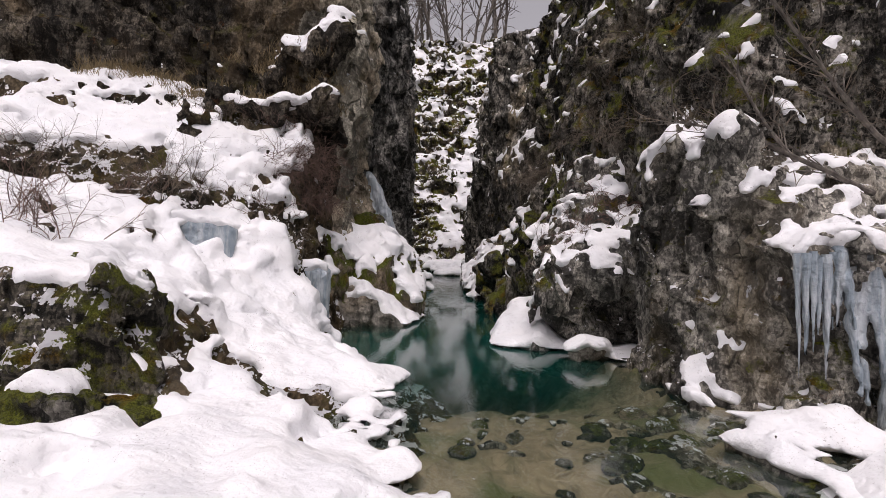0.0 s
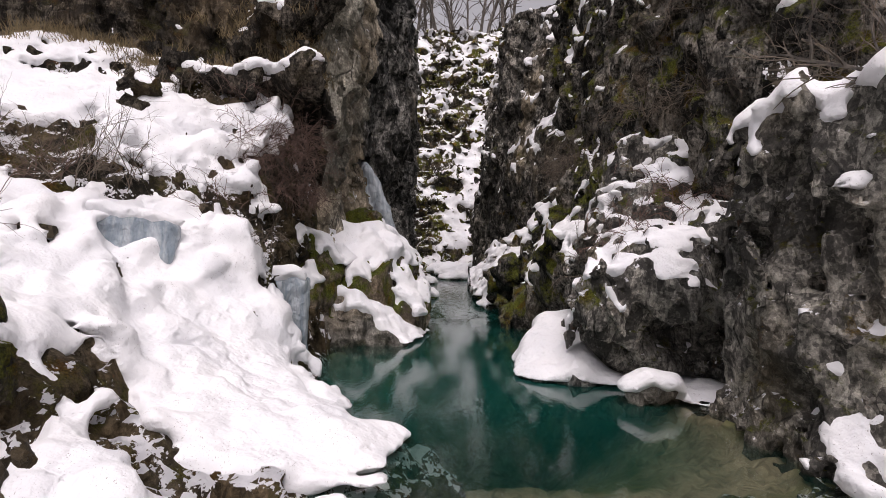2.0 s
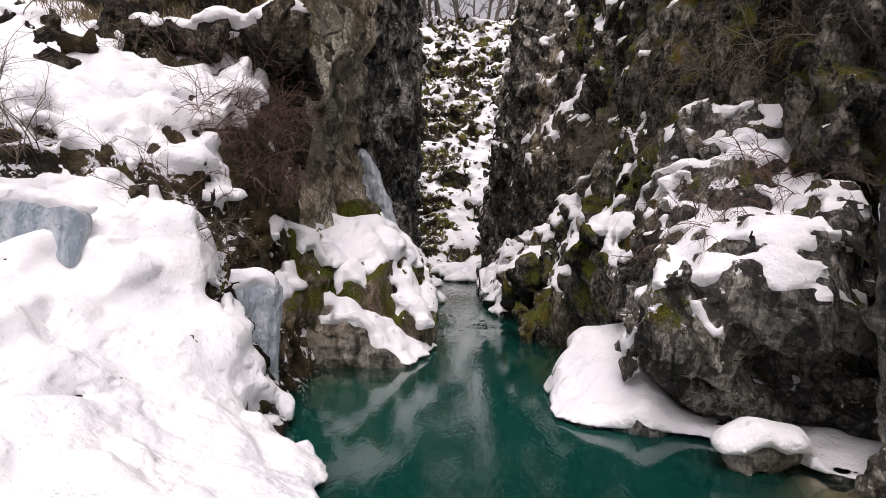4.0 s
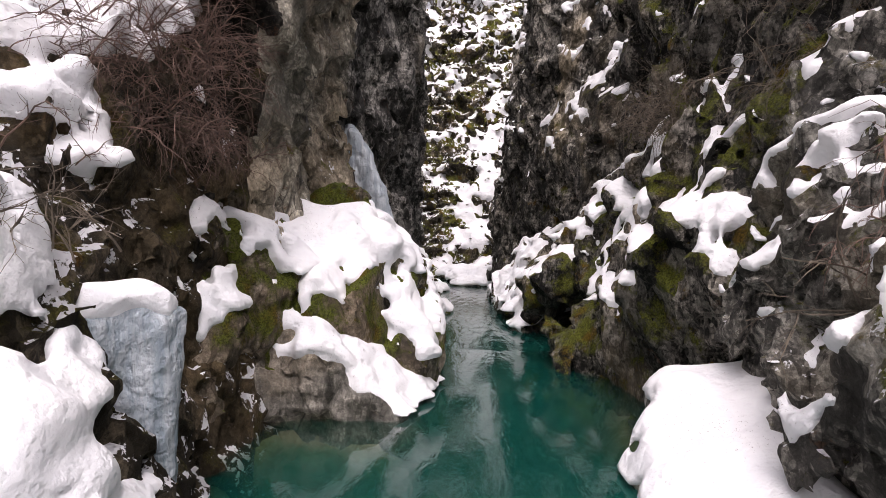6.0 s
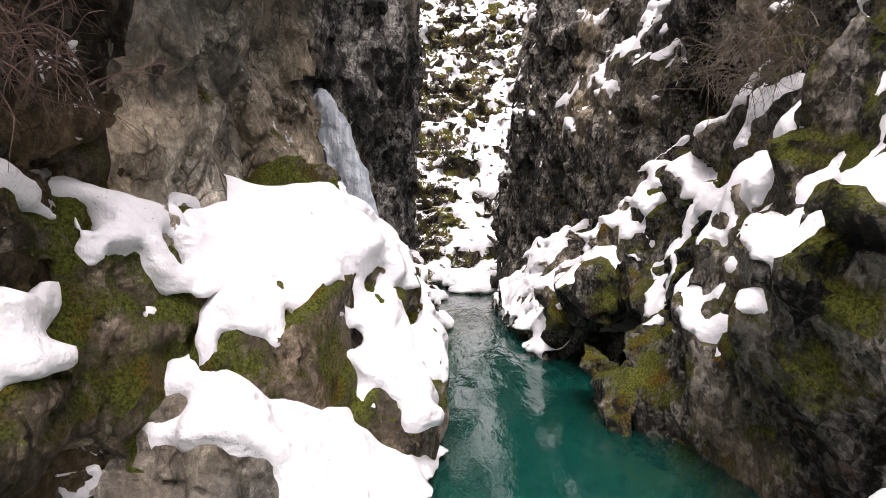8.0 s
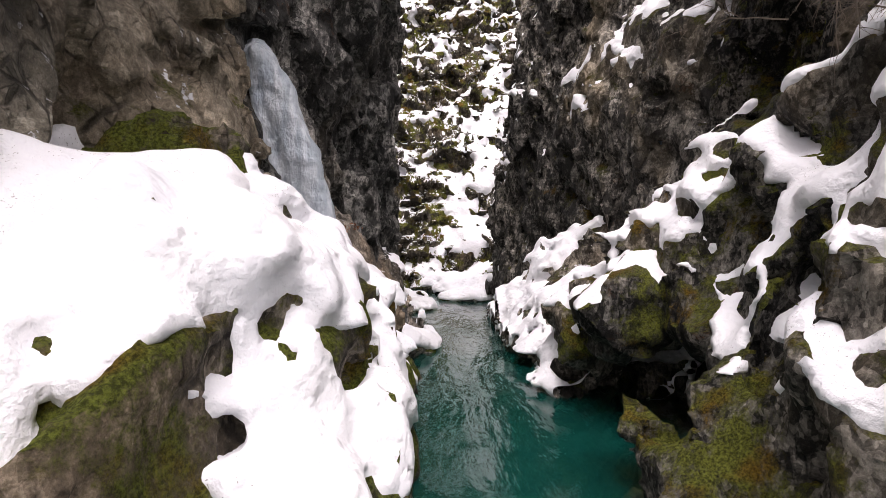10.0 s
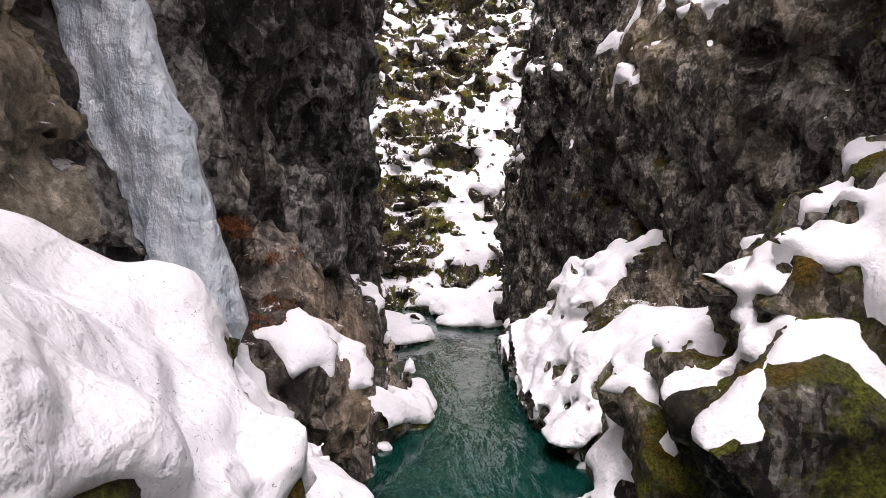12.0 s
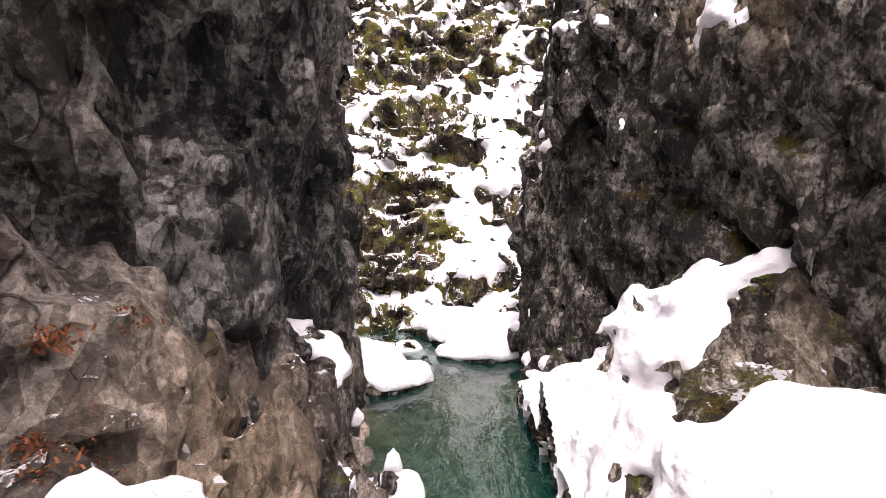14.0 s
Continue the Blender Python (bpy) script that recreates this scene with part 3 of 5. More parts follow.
F.cut(F.ball((-1.45, 21.6, 5.6), (0.7, 0.9, 0.5)))
F.cut(F.ball((-1.3, 23.3, 5.2), (0.4, 0.7, 0.9)))
F.cut(F.ball((-1.15, 24.3, 2.0), (0.3, 0.8, 0.5)))
F.roughen(0.21, 1.3, 1.5, 0.2, (0.45, -0.4, 0.7), 0.75)
rock("cliff_left_rim", F, BROWN_ROCK, "brown weathered corner of the gorge wall with dry brush", "cliff", "structure", (0, 14.6))
rock("cliff_left_front", F, CLIFF_ROCK, "tall weathered grey and tan gorge wall with dipping layers", "cliff", "structure", (14.6, 19.6))
rock("cliff_left_back", F, ROCK, "tall dark grey gorge wall with smooth hollows", "cliff", "structure", (19.6, 99))
ledges = F.drift((-5.6, 14.0, 5.9), (-2.9, 13.9, 6.1), 0.4, -0.28) + F.drift((-4.6, 14.2, 7.2), (-2.6, 14.8, 8.9), 0.5, -0.28)
ledges += F.bare((-2.2, 16.2, 5.9), (0.4, 0.7, 0.5), -0.12) + F.bare((-1.6, 22.0, 1.6), (0.7, 0.7, 0.7), -0.14) + F.drift((-4.2, 13.5, 3.7), (-3.2, 13.6, 2.6), 0.3, -0.2) + F.drift((-3.3, 13.3, 2.4), (-2.8, 13.2, 1.8), 0.25, -0.2) + F.drift((-4.4, 13.2, 4.4), (-3.8, 13.2, 3.9), 0.35, -0.2)
ledges += (0.05 * np.clip((F.z - 4.6) / 0.6, 0, 1) * np.ones_like(F.f)).astype(np.float32)
ledges += F.bare((-1.7, 22.0, 3.5), (0.7, 1.0, 0.6), 0.3)
ledges += F.bare((-1.0, 24.5, 0.4), (0.8, 2.0, 0.4), -0.1)
lay_snow(F, F.snow(0.2, 0.12, 0.1, 0.4, 1, ledges), "white snow on a ledge of the gorge wall", 300)

# the snowy rock hump at the foot of the cliff, and the block in the pool
F = Field((-4.1, 14.0, -0.6), (-0.3, 21.6, 4.0), 0.06, 13)
F.join(F.ball((-2.3, 17.7, 0.6), (1.4, 3.1, 2.15)))
F.join(F.ball((-3.6, 17.5, 1.7), (1.45, 2.7, 1.4)))
F.join(F.ball((-2.6, 17.4, 2.8), (0.5, 0.5, 0.45)), 0.1)
F.join(F.box((-1.3, 16.6, 0.3), (0.5, 1.2, 0.42), 0.2, (0, 8, 4)))
F.join(F.box((-1.25, 18.9, 0.4), (0.42, 0.9, 0.5), 0.2, (0, 10, -4)))
F.join(F.box((-1.75, 17.9, 0.2), (0.95, 2.4, 0.9), 0.35))
F.roughen(0.13, 0.9, 1.2, 0.1, (0.3, -0.4, 0.8), 0.5)
rock("rock_hump", F, LEDGE_ROCK, "long mossy rock hump at the foot of the wall under snow", "rock")
cover = F.bare((-1.7, 15.05, 1.1), (0.8, 0.36, 0.5), 0.26) + F.bare((-2.6, 17.5, 3.1), (0.6, 0.7, 0.45), 0.4) + F.bare((-1.6, 17.0, 1.8), (0.22, 0.22, 0.3), 0.2) + F.bare((-2.7, 19.3, 2.5), (0.18, 0.25, 0.3), 0.12) + F.bare((-1.25, 19.1, 1.8), (0.24, 0.22, 0.3), 0.2) + F.drift((-1.75, 17.6, 1.9), (-1.35, 17.9, 1.4), 0.12, 0.18) + F.bare((-1.2, 18.6, 1.3), (0.3, 0.35, 0.3), 0.16) + F.bare((-2.0, 20.9, 1.6), (0.9, 0.5, 0.8), 0.3) + F.bare((-1.2, 16.2, 1.0), (0.5, 0.8, 0.5), -0.05)
lay_snow(F, F.snow(0.22, 0.07, 0.07, 0.3, 1, cover, 0.04, 0.3), "thick white snow on the rock hump by the water")
F = Field((-4.9, 12.4, -0.4), (-0.9, 16.6, 4.1), 0.052, 23)
F.join(F.hull((((-2.62, 14.42, 1.3), (0.78, -0.62, 0.16)), ((-2.8, 14.5, 2.22), (0.56, -0.1, 0.82)), ((-1.45, 15.6, 0.9), (0.95, 0.0, 0.3)), ((-3.0, 16.3, 1.0), (0, 1, 0)), ((-4.2, 14.5, 1.0), (-1, 0, 0)), ((-3.0, 14.5, 0.05), (0.3, -0.4, -0.85))), 0.25))
F.join(F.box((-3.6, 13.6, 0.75), (0.72, 0.65, 0.85), 0.22, (-8, 6, 6)))
F.join(F.box((-3.95, 13.85, 1.6), (0.75, 0.55, 0.92), 0.2, (-8, 8, 10)))
F.join(F.box((-4.45, 13.85, 2.4), (0.65, 0.55, 0.95), 0.2, (-8, 10, 10)))
F.cut(F.ball((-2.75, 13.75, 0.55), (0.5, 0.45, 0.35)), 0.3)
F.roughen(0.09, 0.8, 1.2, 0.08, (0.3, -0.4, 0.8), 0.5)
rock("mossy_ledge", F, LEDGE_ROCK, "bulging rock ledge grown over with green moss above the pool", "rock")
shelf = F.drift((-2.9, 14.6, 2.4), (-1.5, 15.4, 1.5), 0.4, -0.07) + F.bare((-2.9, 13.5, 1.75), (0.3, 0.35, 0.2), -0.16) + F.bare((-3.3, 13.1, 1.0), (0.5, 0.5, 0.4), 0.14) + F.bare((-2.45, 14.2, 1.1), (0.5, 0.5, 0.6), 0.16) + F.bare((-1.7, 14.95, 1.0), (0.7, 0.5, 0.4), 0.25)
lay_snow(F, F.snow(0.18, 0.085, 0.11, 0.35, 1, shelf, 0.035), "thick white snow along the mossy rock ledge", 200)
F = Field((-4.0, 13.2, -0.7), (-0.2, 16.4, 2.0), 0.048, 14)
F.join(F.hull((((-2.0, 14.2, 0.3), (0.06, -1.0, 0.12)), ((-2.0, 14.2, 0.8), (0.2, -0.52, 0.84)), ((-1.05, 14.8, 0.14), (0.66, -0.1, 0.74)), ((-3.9, 14.6, 0.3), (-1, -0.1, 0.1)), ((-2.0, 16.1, 0.5), (0, 1, 0.2)), ((-2.0, 15.0, -0.6), (0, 0, -1))), 0.2))
F.join(F.ball((-3.25, 14.4, 0.15), (0.8, 0.6, 0.68)))
F.cut(F.ball((-2.1, 14.0, -0.15), (1.0, 0.3, 0.22)), 0.15)
F.roughen(0.055, 0.65, 0.8, 0.05, (0.3, -0.2, 0.9), 0.32)
rock("rock_block", F, PALE_ROCK, "smooth pale grey rock block standing in the pool under snow", "rock")
lay_snow(F, F.snow(0.2, 0.085, 0.03, 0.45, 2, F.bare((-3.3, 14.2, 0.7), (0.45, 0.6, 0.6), 0.3), 0.03), "thick white snow cap on the rock block in the pool")

F = Field((-4.2, 20.4, -0.2), (-0.6, 24.8, 4.4), 0.06, 24)
F.join(F.hull((((-1.9, 22.4, 2.65), (0.64, 0.12, 0.76)), ((-1.42, 22.8, 1.6), (0.95, -0.1, 0.28)), ((-2.3, 21.3, 2.2), (0.5, -0.8, 0.3)), ((-2.0, 24.6, 1.0), (0, 1, 0.1)), ((-4.1, 22.5, 1.0), (-1, 0, 0))), 0.18))
F.join(F.ball((-1.65, 21.5, 1.15), (0.72, 0.85, 0.9)))
F.join(F.ball((-2.4, 21.2, 1.2), (0.75, 0.7, 0.8)))
F.roughen(0.13, 0.9, 1.0, 0.1, (0.5, -0.4, 0.7), 0.5)
rock("sloping_rock", F, FOOT_ROCK, "sloping brownish rock foot of the gorge wall with rusty patches", "rock")
lay_snow(F, F.snow(0.14, 0.1, 0.13, 0.3, 0, F.bare((-1.65, 21.6, 1.7), (0.55, 0.8, 0.6), -0.1) + F.bare((-2.6, 21.7, 3.1), (1.1, 1.1, 1.0), 0.4) + F.bare((-1.5, 23.0, 1.9), (0.5, 0.7, 0.8), 0.3)), "patch of white snow on the sloping rock foot", 150)

# ---- right side ----
F = Field((2.9, 4.0, -0.5), (8.5, 10.6, 6.0), 0.066, 15)
F.join(F.box((4.2, 8.6, 1.8), (0.55, 1.1, 2.05), 0.3, (0, 0, 12)))
F.join(F.box((5.0, 7.7, 1.2), (0.95, 0.9, 1.6), 0.3, (0, 0, 12)))
for x, y, top, r in ((3.72, 7.75, 2.9, 0.24), (4.0, 7.45, 2.3, 0.3), (4.3, 7.0, 2.75, 0.26), (4.62, 6.85, 2.1, 0.3), (3.75, 8.4, 3.4, 0.28)):
    F.join(F.rib((x - 0.06, y - 0.1, -0.3), (x + 0.1, y + 0.12, top), r + 0.06, r - 0.08), 0.06)
F.join(F.box((5.6, 7.0, 0.9), (1.3, 0.7, 1.2), 0.3))
F.join(F.box((5.3, 6.5, 1.95), (1.15, 0.5, 0.25), 0.15))
F.join(F.box((3.72, 8.9, 2.5), (0.42, 0.5, 0.22), 0.12, (-10, -8, 0)))
F.join(F.box((3.9, 8.9, 3.3), (0.5, 0.5, 0.22), 0.12, (-8, -10, 0)))
F.join(F.box((6.9, 9.4, 2.4), (1.8, 1.0, 1.3), 0.4, (25, 0, 0)))
F.join(F.box((5.5, 4.6, -0.42), (2.42, 3.0, 0.5), 0.3))
F.roughen(0.15, 0.75, 2.4, 0.06, (0.5, -0.2, 0.7), 0.6)
rock("rock_pillar", F, PILLAR_ROCK, "upright folded dark rock pillar with lichen and snow on top", "rock")
caps = F.bare((3.75, 8.3, 3.3), (0.4, 0.6, 0.6), -0.13) + F.bare((4.0, 8.8, 4.0), (0.9, 1.0, 0.6), -0.16) + F.bare((4.7, 7.2, 3.0), (0.5, 0.4, 0.3), -0.08) + F.bare((5.0, 5.0, 0.2), (2.0, 2.0, 0.5), -0.16) + F.bare((3.75, 7.15, 2.4), (0.25, 0.25, 0.2), -0.2) + F.bare((5.2, 6.3, 2.4), (1.2, 0.6, 0.4), -0.12)
lay_snow(F, F.snow(0.15, 0.085, 0.13, 0.34, 0, 0.6 * caps, 0.03, 0.12, 0.2), "thick white snow on the rock pillar and its foot")

F = Field((0.9, 8.4, -0.6), (5.2, 14.4, 5.0), 0.058, 16)
F.join(F.hull((((3.15, 11.35, 2.5), (-0.46, -0.5, 0.74)), ((4.3, 10.9, 1.5), (0.9, -0.4, 0.1)), ((2.7, 10.5, 0.75), (-0.2, -0.45, -0.85)), ((2.9, 10.2, 1.2), (-0.25, -0.95, 0.1)), ((2.15, 11.2, 1.0), (-0.98, 0.2, 0.15)), ((3.6, 13.6, 2.0), (0, 1, 0)), ((3.9, 12.4, 3.95), (-0.1, -0.2, 0.95))), 0.3))
F.join(F.ball((3.2, 10.8, 1.6), (0.8, 0.75, 0.75)))
F.join(F.ball((3.0, 12.3, 1.6), (0.6, 0.9, 1.1)))
F.cut(F.ball((3.6, 10.3, 0.75), (0.9, 0.9, 0.55)))
F.roughen(0.16, 0.8, 1.2, 0.14, (0.4, 0.3, 0.8), 0.5)
rock("rock_outcrop", F, PILLAR_ROCK, "bulging dark rock outcrop, undercut above the pool, snow on top", "rock")
lay_snow(F, F.snow(0.14, 0.05, 0.13, 0.34, 0, F.bare((3.5, 11.5, 3.1), (0.8, 0.5, 0.3), 0.08) + F.bare((2.6, 10.4, 1.4), (0.5, 0.5, 0.4), -0.1), 0.03, 0.3, 0.3), "lumpy white snow on the bulging rock outcrop")
F = Field((0.8, 8.2, -0.6), (4.6, 14.4, 1.6), 0.05, 17)
F.join(F.box((2.95, 11.3, -0.3), (0.65, 2.4, 0.33), 0.2, (0, 0, 35)))
F.join(F.box((2.0, 12.35, 0.12), (0.72, 1.35, 0.36), 0.2, (18, -14, -24)))
F.join(F.ball((2.75, 10.0, 0.18), (0.42, 0.32, 0.32)))
F.roughen(0.05, 0.6)
rock("rock_shelf", F, ROCK, "low rock shelf at the water under a snow sheet", "rock")
lay_snow(F, F.snow(0.15, 0.02, 0.03, 0.35, 1, F.bare((3.3, 11.9, 0.3), (0.4, 0.8, 0.6), 0.2)), "smooth white snow sheet on the rock shelf at the water")

RIGHT_Z = (-0.5, 0.6, 1.4, 2.2, 3.2, 4.5, 6.0, 8.0, 13.0)
rw = [(8.4, (9.0, 9.0, 9.0, 9.0, 9.0, 9.0, 9.0, 9.0, 9.0))]
rw.append((9.2, (5.2, 5.2, 5.2, 5.2, 5.2, 5.3, 5.8, 6.6, 8.0)))
rw.append((11.0, (4.2, 4.2, 4.2, 4.2, 4.2, 4.1, 4.3, 5.0, 6.5)))
rw.append((12.6, (3.0, 2.9, 2.7, 2.9, 3.7, 4.3, 4.6, 4.9, 6.0)))
rw.append((13.5, (2.9, 2.8, 2.35, 2.5, 3.15, 3.8, 4.2, 4.5, 5.4)))
rw.append((14.3, (2.3, 2.2, 1.95, 2.1, 2.7, 3.5, 3.9, 4.2, 5.0)))
rw.append((15.8, (2.2, 2.1, 1.95, 2.1, 2.7, 3.4, 3.7, 4.0, 4.8)))
rw.append((17.0, (1.9, 1.9, 2.1, 2.45, 2.95, 3.4, 3.6, 3.8, 4.7)))
rw.append((18.0, (1.75, 1.8, 2.3, 2.6, 3.1, 3.4, 3.4, 3.5, 4.6)))
rw.append((19.1, (2.4, 2.3, 1.95, 2.2, 2.6, 4.2, 3.8, 3.6, 4.6)))
rw.append((20.7, (2.3, 2.2, 1.6, 1.9, 2.9, 4.5, 4.2, 3.6, 4.4)))
rw.append((22.0, (2.6, 2.8, 3.0, 3.3, 3.8, 4.0, 4.2, 5.2, 6.6)))
rw.append((23.6, (3.3, 3.4, 3.5, 3.5, 3.4, 3.1, 3.2, 4.5, 6.2)))
rw.append((25.5, (2.9, 3.0, 3.1, 3.1, 3.0, 2.7, 2.7, 3.7, 5.4)))
rw.append((27.0, (2.3, 2.4, 2.6, 2.6, 2.6, 2.6, 2.6, 2.6, 3.0)))
rw.append((29.0, (1.7, 1.7, 1.8, 1.9, 1.8, 1.7, 1.8, 2.2, 2.8)))
rw.append((30.6, (1.1, 1.15, 1.2, 1.25, 1.4, 1.5, 1.7, 2.2, 2.8)))
rw.append((33.0, (1.9, 1.9, 1.9, 1.9, 2.0, 2.0, 2.1, 2.6, 3.2)))
F = Field((0.7, 8.4, -0.5), (8.2, 33.5, 13.0), 0.068, 18)
w = smooth_table(rw, F.ax[1], F.ax[2], RIGHT_Z, 0.5)
gy, gz = np.gradient(w, F.cell)
F.f = ((w[None] - F.x) / np.sqrt(1 + gy ** 2 + gz ** 2)[None]).astype(np.float32)
F.join(F.box((2.2, 20.4, 1.55), (0.75, 1.1, 0.35), 0.2, (0, -28, 0)))
F.join(F.box((2.1, 17.6, 0.25), (0.6, 1.0, 0.4), 0.25, (0, -10, 0)))
F.cut(F.ball((3.2, 19.9, 0.15), (1.95, 2.2, 1.2)), 0.12)
F.cut(F.ball((3.3, 13.2, 0.4), (1.3, 0.7, 1.0)))
F.roughen(0.2, 1.25, 1.6, 0.22, (0.55, -0.35, 0.7), 0.75)
rock("cliff_right_front", F, DARK_ROCK, "dark gorge wall with diagonal spurs, moss and snow ledges", "cliff", "structure", (0, 21.8))
rock("cliff_right_back", F, WALL_ROCK, "tall dark overhanging gorge wall with moss and fissures", "cliff", "structure", (21.8, 99))
spurs = F.bare((2.2, 16.1, 2.3), (0.7, 1.5, 0.75), -0.19) + F.drift((2.4, 14.2, 3.4), (2.2, 14.6, 2.6), 0.3, -0.09) + F.drift((2.0, 14.6, 2.2), (2.15, 15.5, 1.4), 0.35, -0.13)
spurs += F.drift((4.4, 19.4, 4.7), (2.5, 19.5, 3.3), 0.3, -0.23) + F.bare((2.0, 17.6, 0.7), (0.8, 1.2, 0.4), 0.3) + F.drift((2.6, 19.6, 3.3), (1.6, 21.0, 1.8), 0.28, -0.12) + F.bare((2.4, 19.0, 1.7), (0.7, 0.5, 0.6), 0.3) + F.drift((3.3, 21.0, 2.9), (2.0, 20.0, 1.7), 0.3, -0.08) + F.bare((4.0, 12.0, 6.5), (3.0, 3.0, 2.0), 0.12)
spurs += F.bare((2.3, 13.9, 2.1), (0.4, 0.5, 0.4), -0.09) + F.bare((2.5, 13.6, 3.4), (0.5, 0.5, 0.5), -0.04)
spurs += F.bare((3.7, 13.4, 4.3), (1.0, 1.6, 0.8), 0.12)
spurs += F.bare((2.7, 17.6, 3.5), (0.5, 0.8, 0.6), -0.17)
spurs += F.bare((2.35, 17.3, 2.5), (0.7, 1.3, 1.0), -0.23)
spurs += F.bare((2.7, 19.6, 2.9), (1.1, 1.7, 1.0), -0.055) + F.bare((2.5, 15.6, 2.7), (0.8, 1.6, 0.7), -0.03)
spurs += F.drift((4.6, 22.6, 8.0), (3.2, 23.5, 6.3), 0.5, -0.07) + F.bare((3.5, 23.0, 5.5), (1.2, 1.7, 0.8), 0.2) + F.bare((1.9, 19.8, 1.5), (0.5, 0.7, 0.25), 0.18)
spurs += F.drift((1.9, 29.2, 5.0), (1.8, 29.8, 5.4), 0.5, -0.15) + F.drift((1.4, 22.4, 0.4), (1.7, 21.2, 0.6), 0.5, -0.15)
lay_snow(F, F.snow(0.13, 0.07, 0.12, 0.34, 0, spurs, 0.025, 0.25, 0.2), "white snow clinging to a spur of the gorge wall", 300)

F = Field((0.9, 20.8, -0.3), (4.8, 30.4, 3.8), 0.06, 40)
F.join(F.box((3.1, 24.0, 0.1), (2.0, 3.2, 0.8), 0.4, (0, -21, 4)))
F.join(F.hull((((2.0, 21.8, 1.55), (-0.1, -0.04, 0.99)), ((1.5, 22.3, 0.9), (-0.8, -0.08, 0.6)), ((2.5, 21.15, 0.8), (0.05, -1.0, 0.06)), ((4.9, 23.0, 1.0), (1, 0, 0)), ((3.0, 25.0, 1.0), (-0.2, 1.0, 0.3)), ((3.0, 23.0, 0.3), (0, 0, -1))), 0.15), 0.2)
F.join(F.hull((((2.25, 24.7, 1.95), (-0.74, -0.32, 0.6)), ((3.2, 24.15, 1.5), (0.1, -1.0, 0.3)), ((3.0, 24.6, 2.75), (-0.15, 0.0, 0.95)), ((4.6, 25.0, 1.0), (1, 0, 0)), ((3.0, 26.8, 1.0), (-0.2, 1, 0.5)), ((3.0, 25.0, 0.1), (0, 0, -1))), 0.3), 0.35)
F.join(F.ball((1.8, 27.4, 0.2), (0.85, 2.6, 0.6)))
F.roughen(0.12, 1.0, 1.0, 0.06)
rock("rock_bank", F, TAN_ROCK, "low rocky bank along the stream under deep snow", "rock")
heaps = F.bare((2.9, 24.5, 2.9), (0.5, 0.5, 0.3), 0.1) + F.drift((1.7, 25.3, 1.0), (2.7, 24.6, 2.9), 0.45, -0.1) + F.bare((3.3, 24.1, 2.1), (0.7, 0.5, 0.7), 0.3) + F.bare((2.8, 24.3, 2.3), (0.5, 0.6, 0.45), 0.35) + F.bare((1.95, 24.2, 1.75), (0.35, 0.45, 0.2), 0.3) + F.bare((3.2, 24.95, 1.7), (0.6, 0.35, 0.33), 0.35) + F.bare((3.2, 24.2, 1.1), (1.2, 0.7, 0.4), -0.08) + F.bare((1.5, 22.5, 0.4), (0.7, 1.0, 0.5), -0.05)
lay_snow(F, F.snow(0.2, 0.05, 0.09, 0.35, 1, heaps, 0.05, 0.5), "deep lumpy white snow on the bank along the stream")

for low, high, seed, lumps in (((-2.6, 23.0, -0.1), (0.2, 26.0, 1.4), 41, (((-1.0, 24.4, 0.2), (0.55, 1.0, 0.3)), ((-1.3, 23.6, 0.3), (0.5, 0.6, 0.4)))), ((-3.4, 27.6, 0.1), (0.2, 31.6, 1.6), 42, (((-1.7, 29.8, 0.4), (0.95, 0.9, 0.28)), ((-2.2, 30.6, 0.55), (0.8, 0.7, 0.4)))), ((-1.6, 29.6, 0.1), (2.6, 35.6, 2.2), 43, (((0.6, 31.8, 0.5), (1.2, 0.7, 0.32)), ((0.9, 33.2, 0.7), (1.6, 1.3, 0.5)), ((-0.2, 34.2, 0.8), (1.1, 0.8, 0.45))))):
    F = Field(low, high, 0.06, seed)
    for c, r in lumps:
        F.join(F.ball(c, r))
    F.roughen(0.07, 0.6)
    rock("low_rock", F, DARK_ROCK, "low wet rock at the water's edge under snow", "rock")
    lay_snow(F, F.snow(0.18, 0.02, 0.04, 0.4), "rounded white snow shelf reaching over the stream", 200)

# ---- the slope that closes the gorge ----
F = Field((-6.5, 31.5, -0.6), (6.0, 50.0, 22.0), 0.115, 19)
rise = np.interp(F.ax[1], (31, 34.2, 35.5, 37, 39.5, 42, 45, 52), (-1.0, 0.4, 2.6, 6.0, 11.0, 15.0, 19.0, 21.5)).astype(np.float32)
F.f = (0.45 * (F.z - rise[None, :, None]) - 0.03 * np.maximum(0, np.abs(F.x) - 2.5)).astype(np.float32)
F.roughen(0.26, 0.85, 0.6, 0.42, (0.16, -0.05, 0.95), 0.85)
rock("far_slope", F, SLOPE_ROCK, "steep mossy slope with rock steps and snow closing the gorge", "slope", "structure")
chute = F.drift((0.2, 35.0, 1.5), (1.2, 37.0, 5.0), 0.9, -0.25) + F.drift((1.2, 37.0, 5.0), (2.0, 40.0, 10.5), 0.9, -0.15)
chute += F.bare((-2.0, 36.3, 3.4), (1.3, 1.5, 1.5), 0.25) + F.bare((-0.4, 37.9, 7.3), (1.9, 0.7, 0.5), 0.14) + F.bare((-0.5, 39.6, 11.0), (1.7, 1.0, 0.8), 0.16)
lay_snow(F, F.snow(0.2, 0.085, 0.07, 0.5, 1, chute, 0.03, 0.12, 0.3), "white snow on the steps of the far slope", 200)

